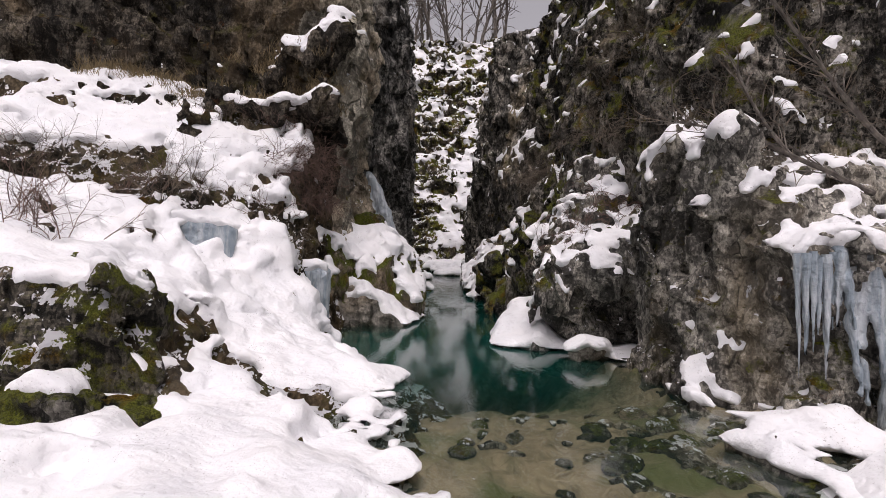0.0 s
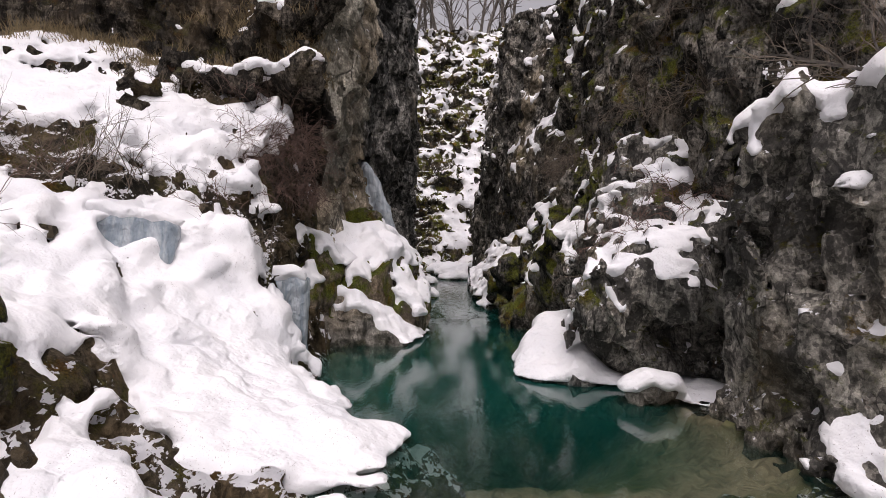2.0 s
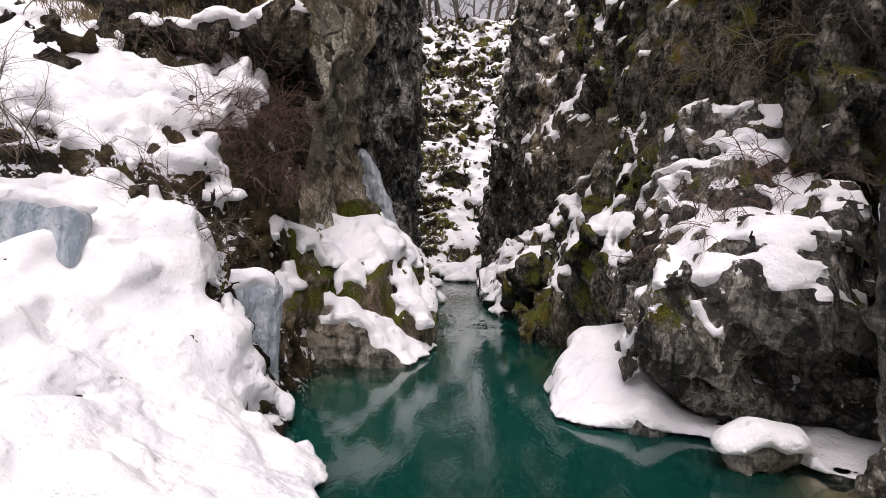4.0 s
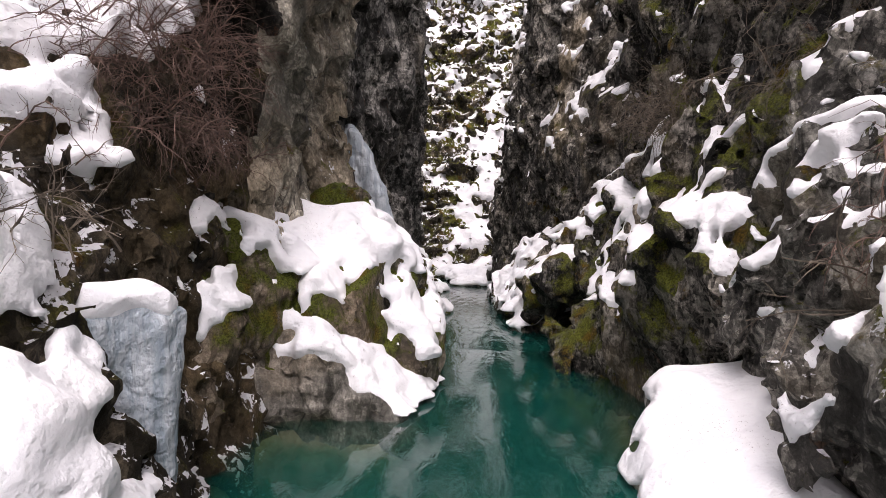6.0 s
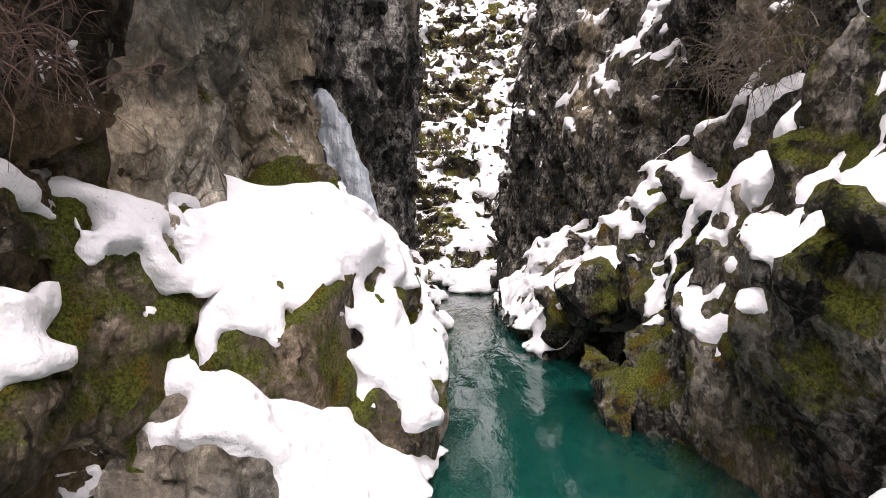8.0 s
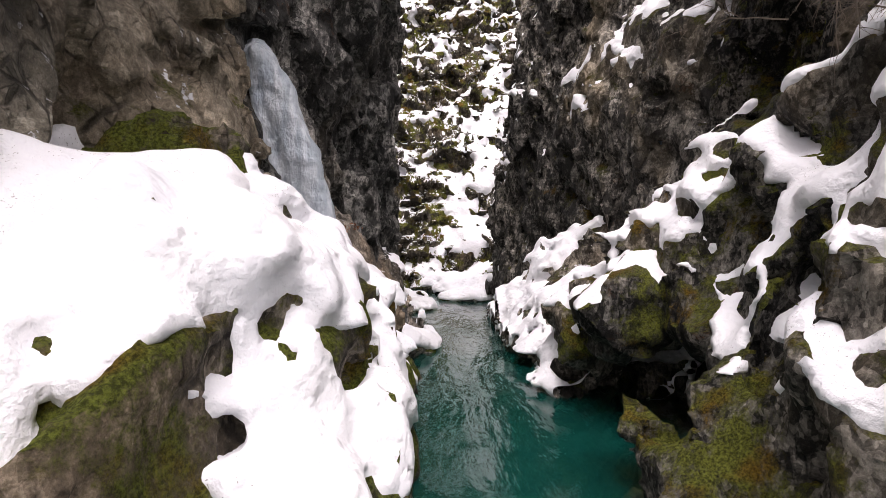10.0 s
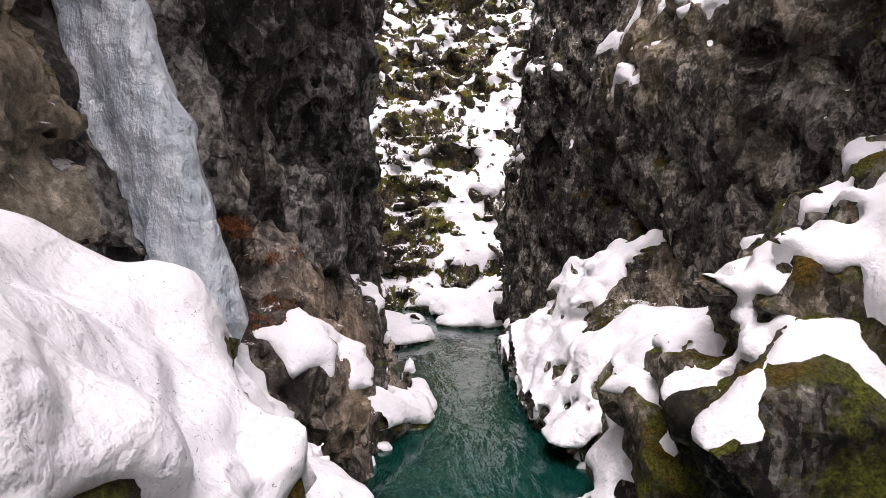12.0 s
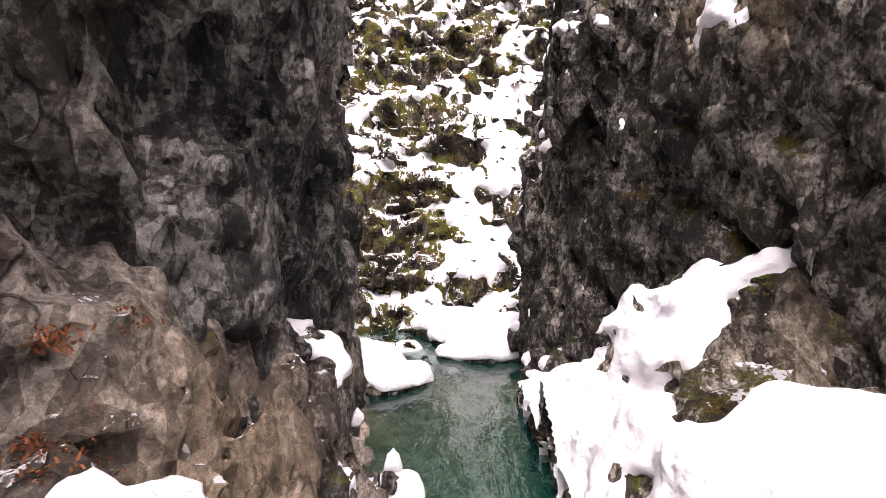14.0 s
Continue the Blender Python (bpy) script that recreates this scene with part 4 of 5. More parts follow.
F = Field((-16.0, 13.4, 4.0), (-2.0, 17.0, 14.0), 0.12, 20)
F.join(F.box((-10.6, 17.0, 8.0), (6.6, 2.2, 8.0), 0.5, (-8, 0, 3)))
F.roughen(0.3, 1.8, 1.3, 0.2)
rock("cliff_back", F, BROWN_ROCK, "brownish cliff above the snowy bank", "cliff", "structure")
lay_snow(F, F.snow(0.25, 0.15, 0.06, 0.6), "white snow on a ledge of the upper cliff", 200)

F = Field((4.5, 8.0, 1.5), (16.0, 15.0, 13.0), 0.12, 21)
h = 3.4 + 1.1 * (F.ax[1][None, :] - 9.2) + 0.25 * (F.ax[0][:, None] - 5)
F.f = (0.62 * (F.z - np.minimum(h, 12.5)[:, :, None])).astype(np.float32)
F.roughen(0.35, 1.5, 1.2, 0.3, (0.3, -0.4, 0.8), 0.9)
rock("slope_right", F, SOIL_ROCK, "steep brushy brown slope with rocks and patches of snow", "slope", "structure")
lay_snow(F, F.snow(0.24, 0.17, 0.1, 0.6, 1, F.bare((6.8, 9.9, 5.0), (1.6, 1.2, 1.2), -0.14)), "patch of white snow on the brushy slope", 200)

# ---- river ----
def bed_height(x, y):
    """The river's bed: shallow by the near shore, deep in the pool, shallow in the run above it."""
    deep = np.interp(y, (0, 5, 7, 8.5, 11.5, 18, 21, 24, 30, 40), (0.1, 0.14, 0.2, 0.55, 2.1, 2.1, 1.3, 0.7, 0.45, 0.4))
    mid = np.interp(y, (0, 6, 10, 14, 18, 22, 30, 40), (1.8, 1.2, -0.1, 0.3, 0.6, 0.4, 0.1, -1.0))
    half = np.interp(y, (0, 6, 10, 14, 18, 22, 30, 40), (3.0, 2.8, 2.9, 2.6, 2.0, 2.0, 2.4, 3.5))
    z = -deep * np.clip(1.25 - ((x - mid) / half) ** 2, 0.06, 1)
    right = -0.3 - 1.3 * np.maximum(0, 1.75 - x + 0.25 * np.sin(1.3 * y)) - 2.5 * np.clip(np.abs(y - 16.0) - 2.8, 0, 1)
    left = -0.3 - 1.5 * np.maximum(0, x + 1.1) - 1.1 * np.maximum(0, 13.7 - y) - 2.5 * np.clip(y - 16.5, 0, 1)
    return np.maximum(z, np.maximum(right, left))


def water_level(y):
    return np.interp(y, (0, 19, 24, 29, 31, 33, 36, 45), (0, 0, 0.2, 0.38, 0.5, 0.66, 0.8, 1.2))


def sheet(name, xs, ys, z, material):
    nx, ny = len(xs), len(ys)
    points = np.stack([*np.meshgrid(xs, ys, indexing="ij"), z], -1).reshape(-1, 3)
    i = np.arange(nx * ny).reshape(nx, ny)
    quads = np.stack([i[:-1, :-1], i[1:, :-1], i[1:, 1:], i[:-1, 1:]], -1).reshape(-1, 4)
    return mesh_object(name, points, quads, material)


def bed_material():
    m = Nodes("stony_river_bed")
    v = m.node("ShaderNodeVectorMath", props=(("operation", "ADD"),), i0=m.place.outputs["Position"], i1=m.node("ShaderNodeTexNoise", out=1, Scale=2.0, Vector=m.place.outputs["Position"]))
    tone = m.node("ShaderNodeTexVoronoi", out=1, Vector=v, Scale=9.0)
    grey_tone = m.math("ADD", m.math("MULTIPLY", m.node("ShaderNodeSeparateXYZ", Vector=tone), 0.45), m.math("MULTIPLY", m.step(m.noise(3.0, 7, 0.7), 0.35, 0.65), 0.55))
    colour = m.mix(grey_tone, (0.16, 0.125, 0.075), (0.42, 0.34, 0.22))
    colour = m.mix(m.step(m.noise(0.6, 4), 0.45, 0.65), colour, (0.12, 0.13, 0.045))
    m.put(m.bsdf.inputs["Base Color"], colour)
    m.bsdf.inputs["Roughness"].default_value = 0.8
    m.put(m.bsdf.inputs["Normal"], m.bump(m.voro(4.0, v), 0.06))
    return m.mat


def water_material():
    m = Nodes("clear_green_water")
    depth = m.node("ShaderNodeAttribute", out=2)
    m.t.nodes[-1].attribute_name = "depth"
    veil = m.math("SUBTRACT", 1.0, m.math("POWER", 2.718, m.math("MULTIPLY", depth, -1.2)))
    clear = m.node("ShaderNodeBsdfTransparent", Color=m.mix(m.step(depth, 0.1, 1.2), (0.92, 0.95, 0.92), (0.25, 0.62, 0.52)))
    body = m.node("ShaderNodeBsdfDiffuse", Color=(0.002, 0.050, 0.040))
    under = m.t.nodes.new("ShaderNodeMixShader")
    for s, v in zip(under.inputs, (veil, clear, body)):
        m.put(s, v)
    flow = m.noise(1.0, 3, 0.5, m.scaled(5.0, 1.6, 1))
    small = m.noise(1.0, 3, 0.6, m.scaled(16, 7, 1))
    along = m.node("ShaderNodeSeparateXYZ", out=1, Vector=m.place.outputs["Position"])
    b = m.bump(m.math("MULTIPLY", flow, m.math("ADD", 0.12, m.step(along, 15, 26))), 0.03)
    b = m.bump(small, 0.0022, 1.0, b)
    gloss = m.node("ShaderNodeBsdfGlossy", Color=(1, 1, 1), Roughness=0.03, Normal=b)
    top = m.t.nodes.new("ShaderNodeMixShader")
    for s, v in zip(top.inputs, (m.node("ShaderNodeFresnel", IOR=1.33, Normal=b), under.outputs[0], gloss)):
        m.put(s, v)
    m.t.links.new(top.outputs[0], m.out.inputs["Surface"])
    return m.mat


xs, ys = np.arange(-6.0, 7.01, 0.15), np.arange(-2.0, 45.01, 0.15)
gx, gy = np.meshgrid(xs, ys, indexing="ij")
bed = bed_height(gx, gy)
rng = np.random.default_rng(5)
tagged(sheet("river_bed", xs, ys, bed + water_level(gy) + 0.04 * rng.standard_normal(bed.shape), bed_material()), "stony brown river bed under clear water", "river bed", kind="structure")
river = tagged(sheet("water", xs, ys, water_level(gy), water_material()), "clear emerald green mountain river with a calm pool", "water", kind="structure")
att = river.data.attributes.new("depth", "FLOAT", "POINT")
att.data.foreach_set("value", (-bed).astype(np.float32).ravel())

# the snowy shores on both sides, further down the river
for label, xs, ys, shore in (("smooth white snow on the low shore", np.arange(-13.0, -0.19, 0.2), np.arange(-9.0, 2.61, 0.2), -0.3), ("smooth white snow on the low shore below the pillar", np.arange(3.1, 12.1, 0.2), np.arange(-9.0, 4.61, 0.2), 3.12)):
    gx, gy = np.meshgrid(xs, ys, indexing="ij")
    z = np.minimum(0.55, 0.75 * np.abs(gx - shore)) + 0.05 * np.maximum(0, np.abs(gx - shore) - 4) ** 1.3 + 0.05 * np.sin(1.7 * gx + 0.8 * gy) + 0.03 * np.sin(2.9 * gy - gx) - 0.12
    tagged(sheet("snow_ground", xs, ys, z, SNOW), label, "ground", kind="structure")

# ---- ice ----
def ice_columns(name, field, label, columns, material=ICE, snow=0.1):
    """A frozen curtain: hanging columns grown together. columns: top, foot, radius above and below."""
    for a, b, r0, r1 in columns:
        field.join(field.rib(a, b, r0, r1), 0.07)
    field.f += 0.02 * field.noise(0.16, 0.16, 0.5) + 0.012 * field.noise(0.06)
    points, quads = field.mesh(field.f)
    tagged(mesh_object(name, points, quads, material), label, "ice")
    if snow:
        lay_snow(field, field.snow(0.16, snow, 0.03, 0.3), "white snow on top of the frozen curtain", 150)


rnd = random.Random(3)
# the frozen curtain at the end of the left bank
cols = []
for i in range(26):
    u = i / 25
    x, y = -4.1 + 1.4 * u, 11.15 + 0.75 * u
    top = 1.62 - 0.15 * rnd.random() - 0.25 * (1 - u)
    foot = -0.02 + (0.3 * (1 - u) ** 1.2) + 0.12 * rnd.random()
    cols.append(((x, y, top), (x + 0.04, y - 0.04, foot), 0.13 + 0.05 * rnd.random(), 0.05 + 0.06 * rnd.random()))
ice_columns("ice_curtain", Field((-4.6, 10.7, -0.2), (-2.4, 12.3, 2.0), 0.035, 31), "pale blue frozen water curtain hanging from the snowy bank", cols)
cols = []
for i in range(14):
    u = i / 13
    x, y = -5.2 + 1.1 * u, 9.75 + 0.45 * u
    cols.append(((x, y, 2.62 - 0.2 * u), (x, y - 0.12, 2.05 - 0.1 * rnd.random()), 0.13, 0.07))
ice_columns("ice_curtain", Field((-5.6, 9.3, 1.6), (-3.8, 10.6, 3.0), 0.035, 32), "small grey-blue frozen curtain between snow pillows on the bank", cols)

# the frozen waterfall in the corner of the left wall
cols = []
for i in range(54):
    u, v = rnd.random(), rnd.random()
    a = (-2.9 + 0.2 * u, 19.75 + 0.3 * v, 4.75 + 0.2 * v)
    b = (-2.72 + 0.36 * u, 19.8 + 0.3 * v, 3.95 + 0.4 * rnd.random())
    c = (-2.6 + 0.6 * u, 19.85 + 0.3 * v - 0.1 * u, 3.2 + 0.35 * rnd.random())
    d = (-2.56 + 0.94 * u, 19.95 + 0.25 * v - 0.15 * u, 2.0 + 0.3 * rnd.random())
    r = 0.035 + 0.05 * rnd.random()
    cols += [(a, b, r, 1.1 * r), (b, c, 1.1 * r, 1.2 * r), (c, d, 1.2 * r, 0.9 * r)]
ice_columns("frozen_waterfall", Field((-3.4, 19.2, 1.8), (-1.5, 20.7, 5.3), 0.036, 33), "white frozen waterfall hanging in a corner of the gorge wall", cols, WHITE_ICE, 0)

F = Field((-3.2, 18.9, 0.2), (-0.6, 21.2, 3.4), 0.038, 35)
F.join(F.rib((-2.15, 20.0, 2.05), (-1.75, 20.05, 0.95), 0.36, 0.64), 0.1)
F.f += 0.05 * F.noise(0.26) + 0.07 * np.abs(F.noise(0.12)) - 0.03 * np.abs(F.noise(0.08))
tagged(mesh_object("snow_patch", *F.mesh(F.f), SNOW), "lumpy cone of white snow at the foot of the frozen waterfall", "snow", "snow patches")


def icicle(length, radius, seed):
    """One hanging icicle, its top at the origin."""
    r = random.Random(seed)
    bm = bmesh.new()
    rings, sides = 9, 7
    prev = None
    for i in range(rings):
        t = i / (rings - 1)
        w = radius * (1 - t) ** 0.8 * (1 + 0.25 * r.uniform(-1, 1)) + 0.002
        ring = [bm.verts.new((w * math.cos(2 * math.pi * k / sides) + 0.02 * t * r.uniform(-1, 1), w * math.sin(2 * math.pi * k / sides), -length * t)) for k in range(sides)]
        if prev:
            for k in range(sides):
                bm.faces.new((prev[k], prev[(k + 1) % sides], ring[(k + 1) % sides], ring[k]))
        prev = ring
    for f in bm.faces:
        f.smooth = True
    bm.normal_update()
    me = bpy.data.meshes.new("icicle")
    bm.to_mesh(me)
    bm.free()
    me.materials.append(ICE)
    return me


ICICLES = [icicle(1.0, 0.07, k) for k in range(5)]


def hang_icicles(places):
    for k, (x, y, z, length, wide) in enumerate(places):
        ob = new("icicle", ICICLES[k % 5])
        ob.matrix_world = Matrix.Translation((x, y, z)) @ Matrix.Diagonal((wide, wide, length, 1))
        tagged(ob, "clear pointed icicle hanging from a snowy rock edge", "icicle", "icicles")


hang = []
for i in range(17):
    u = i / 16
    hang.append((4.08 + 0.55 * u + 0.03 * rnd.random(), 6.02 + 0.12 * rnd.random(), 2.0 + 0.08 * rnd.random(), (1.75 if i in (1, 3, 4, 8, 9) else 1.0) * rnd.uniform(0.6, 1.0), rnd.uniform(0.45, 1.0)))
for i in range(9):
    hang.append((-2.72 - 0.07 * i * rnd.random(), 11.72 + 0.08 * rnd.random(), 1.55, rnd.uniform(0.7, 1.35), rnd.uniform(0.5, 0.9)))
for i in range(8):
    hang.append((3.7 + 0.5 * rnd.random(), 23.0, 4.3, rnd.uniform(0.2, 0.5), 0.5))
hang_icicles(hang)
cols = []
for i in range(16):
    u = i / 15
    x, y = 4.55 + 1.5 * u + 0.08 * rnd.random(), 6.05 + 0.15 * rnd.random()
    cols.append(((x, y, 2.1), (x + 0.05, y - 0.1 - 0.2 * rnd.random(), 0.3 + 1.2 * rnd.random() ** 2), 0.08, 0.02 + 0.03 * rnd.random()))
for i in range(9):
    x = 4.9 + 1.2 * rnd.random()
    cols.append(((x, 5.9, 0.15), (x, 5.95, 0.4 + 0.5 * rnd.random()), 0.22, 0.1))
ice_columns("ice_curtain", Field((4.2, 5.5, -0.2), (6.4, 6.6, 2.5), 0.04, 34), "grey-white frozen curtain on the rock beside the pillar", cols)


# ---- plants ----
class Tubes:
    """Thin bent branches gathered into one mesh."""

    def __init__(self):
        self.v, self.f = [], []

    def add(self, path, r0, r1, sides=3):
        n, base = len(path), len(self.v)
        for i, p in enumerate(path):
            d = (path[min(i + 1, n - 1)] - path[max(i - 1, 0)]).normalized()
            a = d.cross(Vector((0.3, 0.5, 0.81))).normalized()
            b = d.cross(a)
            r = r0 + (r1 - r0) * i / (n - 1)
            for k in range(sides):
                t = 2 * math.pi * k / sides
                self.v.append(p + r * (math.cos(t) * a + math.sin(t) * b))
        for i in range(n - 1):
            for k in range(sides):
                j = (k + 1) % sides
                self.f.append((base + i * sides + k, base + i * sides + j, base + (i + 1) * sides + j, base + (i + 1) * sides + k))

    def object(self, name, material, parent=None):
        me = bpy.data.meshes.new(name)
        me.from_pydata([tuple(p) for p in self.v], [], self.f)
        me.materials.append(material)
        ob = new(name, me)
        ob.parent = parent
        return ob


def wander(r, start, way, length, steps, bend, sag=0.0):
    path, p, d = [Vector(start)], Vector(start), Vector(way).normalized()
    for _ in range(steps):
        d = (d + bend * Vector((r.uniform(-1, 1), r.uniform(-1, 1), r.uniform(-1, 1))) + Vector((0, 0, -sag))).normalized()
        p = p + d * (length / steps)
        path.append(p.copy())
    return path


def fork(r, tubes, start, way, length, radius, depth, bend, sag, twigs):
    path = wander(r, start, way, length, 5 if depth else 4, bend, sag)
    tubes[min(depth, 1)].add(path, radius, radius * 0.45, 4 if depth else 3)
    if depth:
        for _ in range(twigs):
            i = r.randint(1, len(path) - 1)
            d = (path[i] - path[i - 1]).normalized()
            side = (d + 0.9 * Vector((r.uniform(-1, 1), r.uniform(-1, 1), r.uniform(-1, 1)))).normalized()
            fork(r, tubes, path[i], side, length * r.uniform(0.4, 0.75), radius * 0.55, depth - 1, bend, sag, twigs)


def bush(place, spread, height, stems, seed, label, material=TWIG, lean=(0, 0, 1), twigs=4, radius=0.0085, sag=0.06, depth=2):
    r = random.Random(seed)
    root = tagged(new("bush"), label, "bush", "bare bushes")
    root.location = place
    tubes = (Tubes(), Tubes())
    for _ in range(stems):
        s = Vector((r.gauss(0, spread * 0.4), r.gauss(0, spread * 0.4), r.uniform(-0.25, 0.05)))
        way = Vector(lean) + 0.8 * Vector((r.uniform(-1, 1), r.uniform(-1, 1), r.uniform(-0.3, 0.8)))
        fork(r, tubes, s, way, height * r.uniform(0.5, 1.0), radius, depth, 0.22, sag, twigs)
    tagged(tubes[1].object("stem_tangle", material, root), kind="stuff")
    tagged(tubes[0].object("twig_tangle", material, root), kind="stuff")
    return root


def settle(x, y, top):
    """The height of the ground or rock under a point."""
    hit, place, *_ = scene.ray_cast(bpy.context.evaluated_depsgraph_get(), (x, y, top), (0, 0, -1))
    return place.z if hit else 0.0


RED_BUSH = "dense dark reddish tangle of bare twigs on the rock"
for k, (p, sp, hh, n) in enumerate((((-3.4, 13.3, 3.4), 0.7, 0.9, 42), ((-3.5, 13.5, 4.1), 0.7, 0.9, 42), ((-3.3, 13.9, 4.5), 0.6, 0.7, 26), ((-3.9, 13.3, 4.4), 0.8, 0.9, 36), ((-3.9, 12.8, 3.9), 0.6, 0.7, 22), ((-3.2, 13.8, 3.4), 0.5, 0.6, 26))):
    bush(p, sp, hh, n, 50 + k, RED_BUSH, lean=(0.5, -0.5, 0.3), sag=0.14)
for k, (p, sp, hh, n) in enumerate((((-6.0, 10.7, 3.2), 0.9, 0.9, 16), ((-8.2, 10.8, 3.9), 1.3, 0.9, 18), ((-4.1, 11.5, 2.9), 0.8, 0.7, 12), ((-3.5, 11.4, 2.2), 0.7, 0.7, 12), ((-5.6, 7.2, 2.3), 0.7, 1.0, 14), ((-5.2, 10.3, 3.2), 0.9, 1.0, 22), ((-6.6, 8.3, 2.8), 0.9, 0.9, 12), ((-5.2, 13.3, 5.35), 1.2, 0.6, 24), ((-4.0, 13.6, 5.2), 0.8, 0.6, 20))):
    bush(p, sp, hh, n, 60 + k, "low bare brown bush poking out of the snow", GREY_TWIG if k % 2 else TWIG, lean=(0.2, -0.4, 0.8))
bush((2.35, 11.4, 1.9), 0.2, 1.1, 5, 79, "a few pale thin bare branches hanging over the water", GREY_TWIG, lean=(-0.9, -0.2, 0.1), twigs=2)
for k, (p, sp, hh, n) in enumerate((((3.6, 11.5, 2.95), 0.9, 0.7, 26), ((4.0, 11.6, 3.2), 0.7, 0.7, 16), ((3.1, 11.1, 2.35), 0.6, 0.6, 10), ((2.7, 11.6, 2.4), 0.5, 0.6, 10))):
    bush(p, sp, hh, n, 80 + k, "reddish bare brambles hanging over the snowy outcrop", lean=(-0.4, -0.6, 0.2), sag=0.18)
for k, (p, sp, hh, n) in enumerate((((3.3, 16.8, 4.4), 0.9, 0.9, 64), ((3.9, 13.2, 5.0), 0.8, 1.0, 18), ((4.2, 11.6, 4.8), 0.9, 1.1, 20), ((5.2, 9.6, 4.4), 1.0, 1.2, 20), ((7.5, 9.5, 4.2), 1.2, 1.2, 22), ((6.2, 10.5, 5.4), 1.3, 1.2, 22), ((3.45, 14.0, 4.3), 0.6, 0.8, 14), ((5.0, 12.0, 6.6), 1.3, 1.3, 22))):
    bush(p, sp, hh, n, 90 + k, "brown bare brushwood hanging from the gorge wall", GREY_TWIG, lean=(-0.5, -0.4, 0.2), sag=0.12)


def bare_tree(place, height, radius, seed, label, lean, twigs=5, depth=3, bend=0.25):
    r = random.Random(seed)
    root = tagged(new("tree"), label, "tree", "bare trees")
    root.location = place
    tubes = (Tubes(), Tubes())
    trunk = Tubes()
    path = wander(r, (0, 0, -0.3), lean, height, 9, 0.12)
    trunk.add(path, radius, radius * 0.3, 7)
    for i in range(2, len(path)):
        for _ in range(2):
            way = (path[i] - path[i - 1]).normalized() + 0.9 * Vector((r.uniform(-1, 1), r.uniform(-1, 1), r.uniform(-0.4, 0.7)))
            fork(r, tubes, path[i], way, height * 0.3 * r.uniform(0.5, 1.1), radius * 0.35, depth - 1, bend, 0.0, twigs)
    trunk.object("trunk", BARK, root)
    tagged(tubes[1].object("limb_tangle", BARK, root), kind="stuff")
    tagged(tubes[0].object("twig_tangle", GREY_TWIG, root), kind="stuff")


# crooked branches over the pillar
for k, (p, hh, lean) in enumerate((((6.2, 7.6, 3.2), 3.0, (-0.8, 0.05, 0.25)), ((6.4, 7.2, 3.6), 2.8, (-0.7, -0.1, 0.5)), ((6.0, 8.4, 3.4), 2.6, (-0.5, 0.2, 0.7)))):
    bare_tree(p, hh, 0.045, 120 + k, "crooked dark bare branches reaching over the rock pillar", lean, 3, 2)
# thin trunks on the far rim
r4 = random.Random(9)
for k in range(16):
    bare_tree((-4.5 + 0.65 * k + r4.uniform(-0.3, 0.3), 47.0 + r4.uniform(0, 4.0), 19.5), r4.uniform(8, 11), r4.uniform(0.12, 0.2), 140 + k, "tall thin bare tree on the rim above the gorge", (r4.uniform(-0.06, 0.06), 0, 1), 2, 2)


def grass(name, spots, material, label, seed):
    """Dry blades in tufts, too many to count."""
    r = random.Random(seed)
    v, f = [], []
    for x, y, z, spread, height, n in spots:
        for _ in range(n):
            p = Vector((x + r.gauss(0, spread), y + r.gauss(0, spread * 0.5), z + r.uniform(-0.1, 0.03)))
            d = Vector((r.uniform(-0.6, 0.6), r.uniform(-0.8, 0.2), r.uniform(0.4, 1.0))).normalized()
            hgt = height * r.uniform(0.4, 1.0)
            side = Vector((0.006, 0.003, 0))
            q = p + d * hgt * 0.6
            e = q + (d + Vector((0, -0.3, -0.8))).normalized() * hgt * 0.4
            b = len(v)
            v += [p - side, p + side, q - side * 0.8, q + side * 0.8, e]
            f += [(b, b + 1, b + 3, b + 2), (b + 2, b + 3, b + 4)]
    me = bpy.data.meshes.new(name)
    me.from_pydata([tuple(p) for p in v], [], f)
    me.materials.append(material)
    return tagged(new(name, me), label, "grass", kind="stuff")


r5 = random.Random(21)
spots = []
for i in range(90):
    x, y = r5.uniform(-10, -3.0), 14.3 + r5.gauss(0, 0.25)
    spots.append((x, y, settle(x, y, 7.6), 0.16, 0.4, 26))
for i in range(40):
    x, y = r5.uniform(-4.4, -2.7), r5.uniform(13.6, 14.5)
    spots.append((x, y, settle(x, y, 6.6), 0.12, 0.32, 30))
grass("dry_grass", spots, STRAW, "dry straw-coloured grass along the foot of the cliff", 22)

LEAF = plain_wood("rusty_dead_leaves", (0.09, 0.03, 0.012), (0.36, 0.13, 0.045))
spots = []
for x, y, n in ((-2.05, 21.25, 260), (-2.2, 21.1, 260), (-2.05, 21.5, 140)):
    for _ in range(5):
        u, w = x + r5.gauss(0, 0.16), y + r5.gauss(0, 0.2)
        spots.append((u, w, settle(u, w, 3.4), 0.07, 0.06, n // 2))
grass("dead_fern", spots, LEAF, "rust-brown dead fern and leaves on the rock", 23)

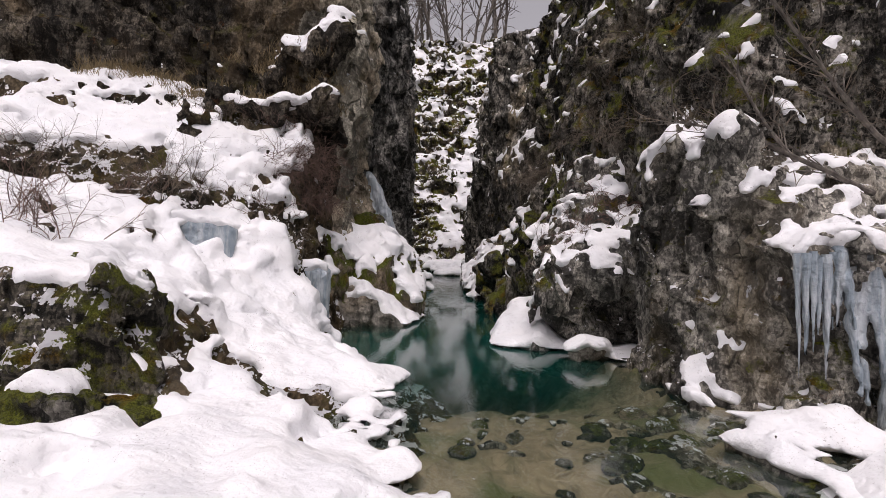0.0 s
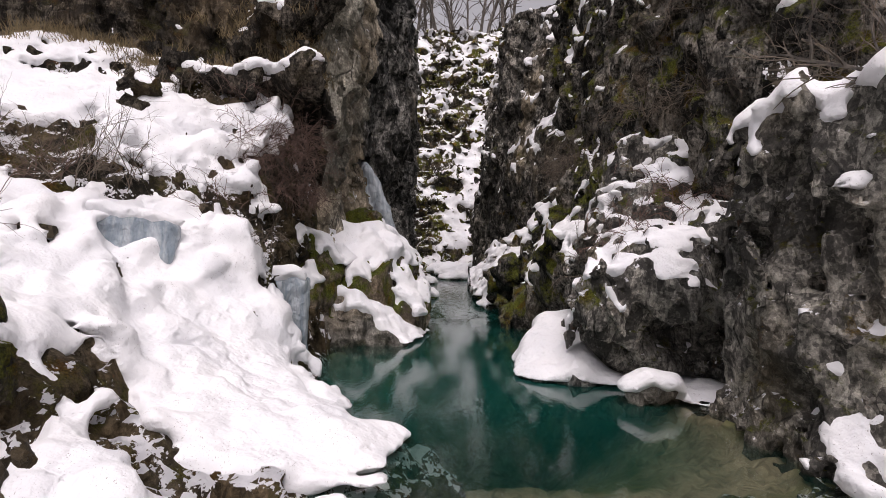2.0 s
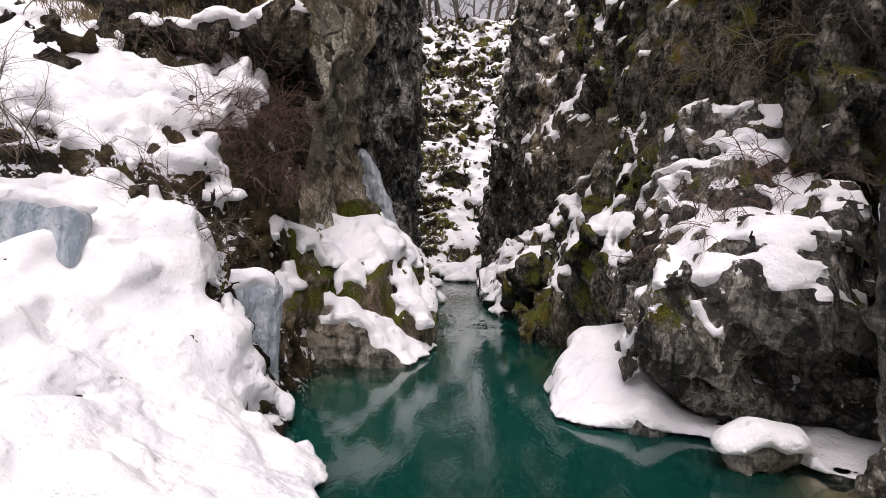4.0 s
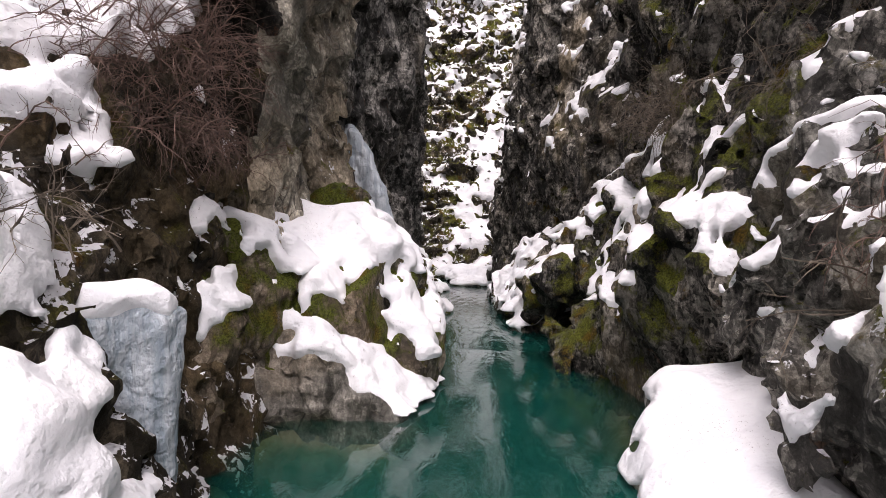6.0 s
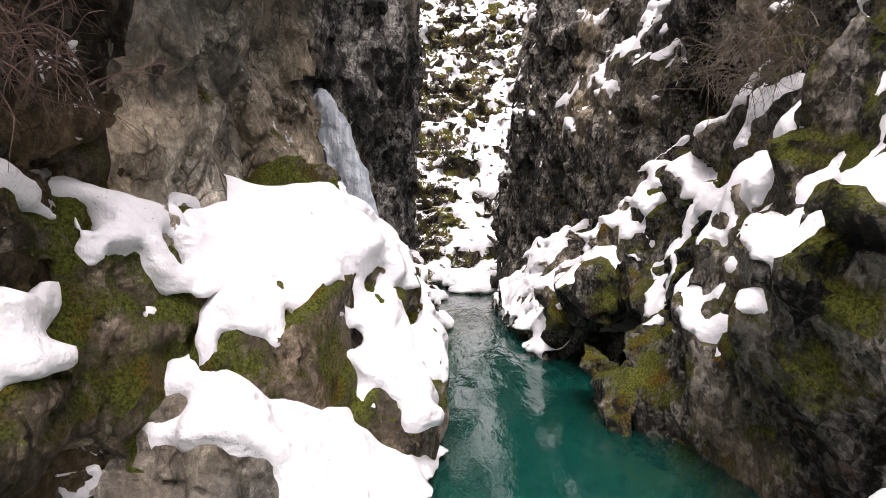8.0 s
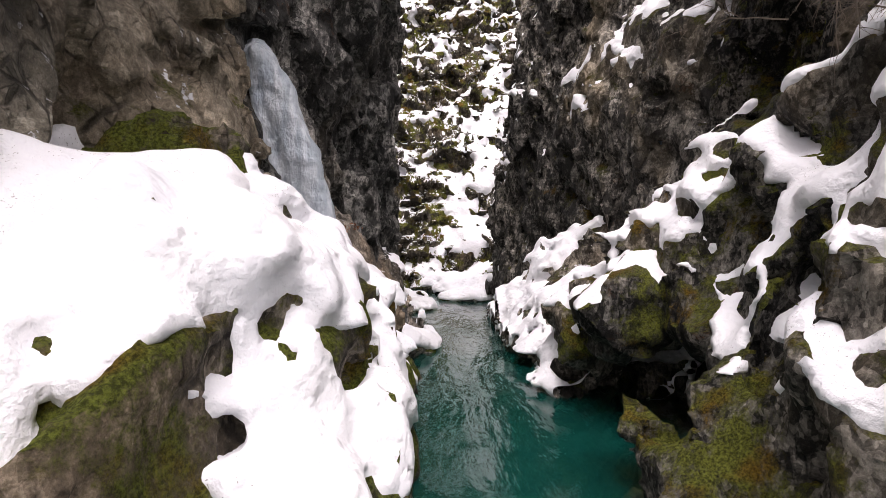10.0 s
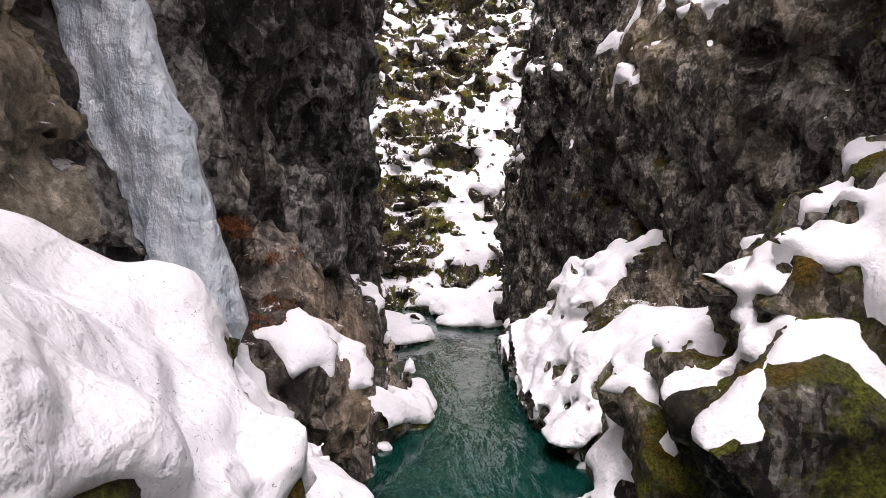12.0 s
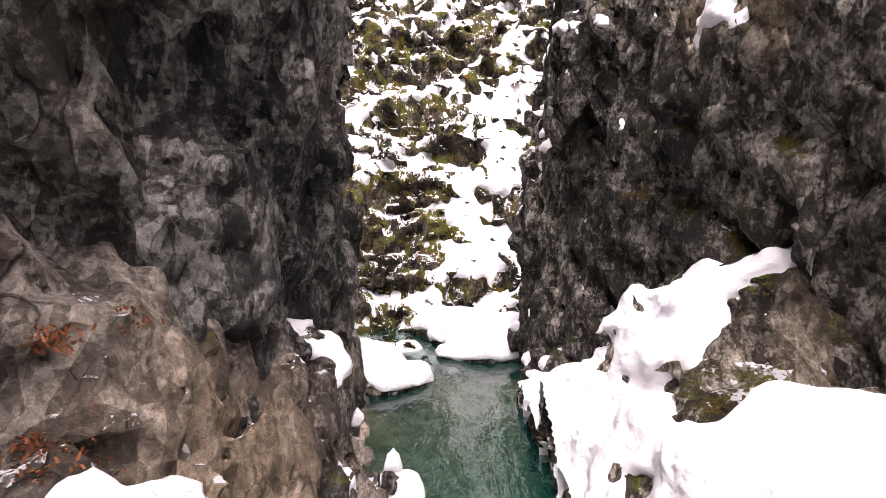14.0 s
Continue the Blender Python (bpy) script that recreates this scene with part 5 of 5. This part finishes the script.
# ---- stones in the shallows ----
def stone_mesh(seed):
    r = random.Random(seed)
    bm = bmesh.new()
    bmesh.ops.create_icosphere(bm, subdivisions=2, radius=1.0)
    o = Vector((r.uniform(0, 99), r.uniform(0, 99), 0))
    for v in bm.verts:
        v.co *= 1 + 0.35 * noise.noise(v.co * 1.3 + o) + 0.12 * noise.noise(v.co * 3.1 + o)
    for f in bm.faces:
        f.smooth = True
    me = bpy.data.meshes.new("stone")
    bm.to_mesh(me)
    bm.free()
    return me


STONES = [stone_mesh(k) for k in range(6)]
for me in STONES:
    me.materials.append(TAN_ROCK)
r6 = random.Random(77)
for k in range(110):
    x, y = r6.uniform(0.2, 3.4), r6.uniform(2.5, 7.6)
    sz = r6.uniform(0.06, 0.2) * (1.3 if x > 1.8 else 0.8)
    ob = new("river_stone", STONES[k % 6])
    ob.matrix_world = Matrix.Translation((x, y, float(bed_height(x, y)) + 0.01)) @ Euler((0, 0, r6.uniform(0, 6))).to_matrix().to_4x4() @ Matrix.Diagonal((sz, sz * r6.uniform(0.6, 1), sz * 0.4, 1))
    tagged(ob, "rounded brown-grey stone on the shallow river bed", "stone", "river stones")

# ---- the valley round the gorge ----
def wood_material():
    m = Nodes("far_winter_wood")
    n = m.noise(0.12, 9, 0.75, m.scaled(1, 1, 0.5))
    m.put(m.bsdf.inputs["Base Color"], m.mix(m.step(n, 0.42, 0.68), (0.028, 0.026, 0.022), (0.16, 0.155, 0.15)))
    m.bsdf.inputs["Roughness"].default_value = 0.95
    m.put(m.bsdf.inputs["Normal"], m.bump(n, 3.0))
    return m.mat


def valley():
    """Wooded valley sides all round, reaching the horizon, added to block low sky light."""
    xs, ys = np.arange(-402, 403, 6.0), np.arange(-402, 603, 6.0)
    gx, gy = np.meshgrid(xs, ys, indexing="ij")
    side = 0.9 * np.maximum(np.abs(gx) - 17, 0)
    behind = 0.4 * np.maximum(-gy - 30, 0)
    ahead = 0.35 * np.maximum(gy - 55, 0) + np.where(gy > 52, 16, 0)
    z = -3 + np.maximum(np.maximum(side, behind), ahead)
    z = np.minimum(z, 95 + 12 * np.sin(gx * 0.021) * np.cos(gy * 0.017)) + 3 * np.sin(gx * 0.07) * np.sin(gy * 0.06) * (z > 5)
    return tagged(sheet("ground", xs, ys, z, wood_material()), "added steep wooded valley sides with patchy snow, blocking the low sky, reaching the horizon", "ground", kind="structure")


valley()
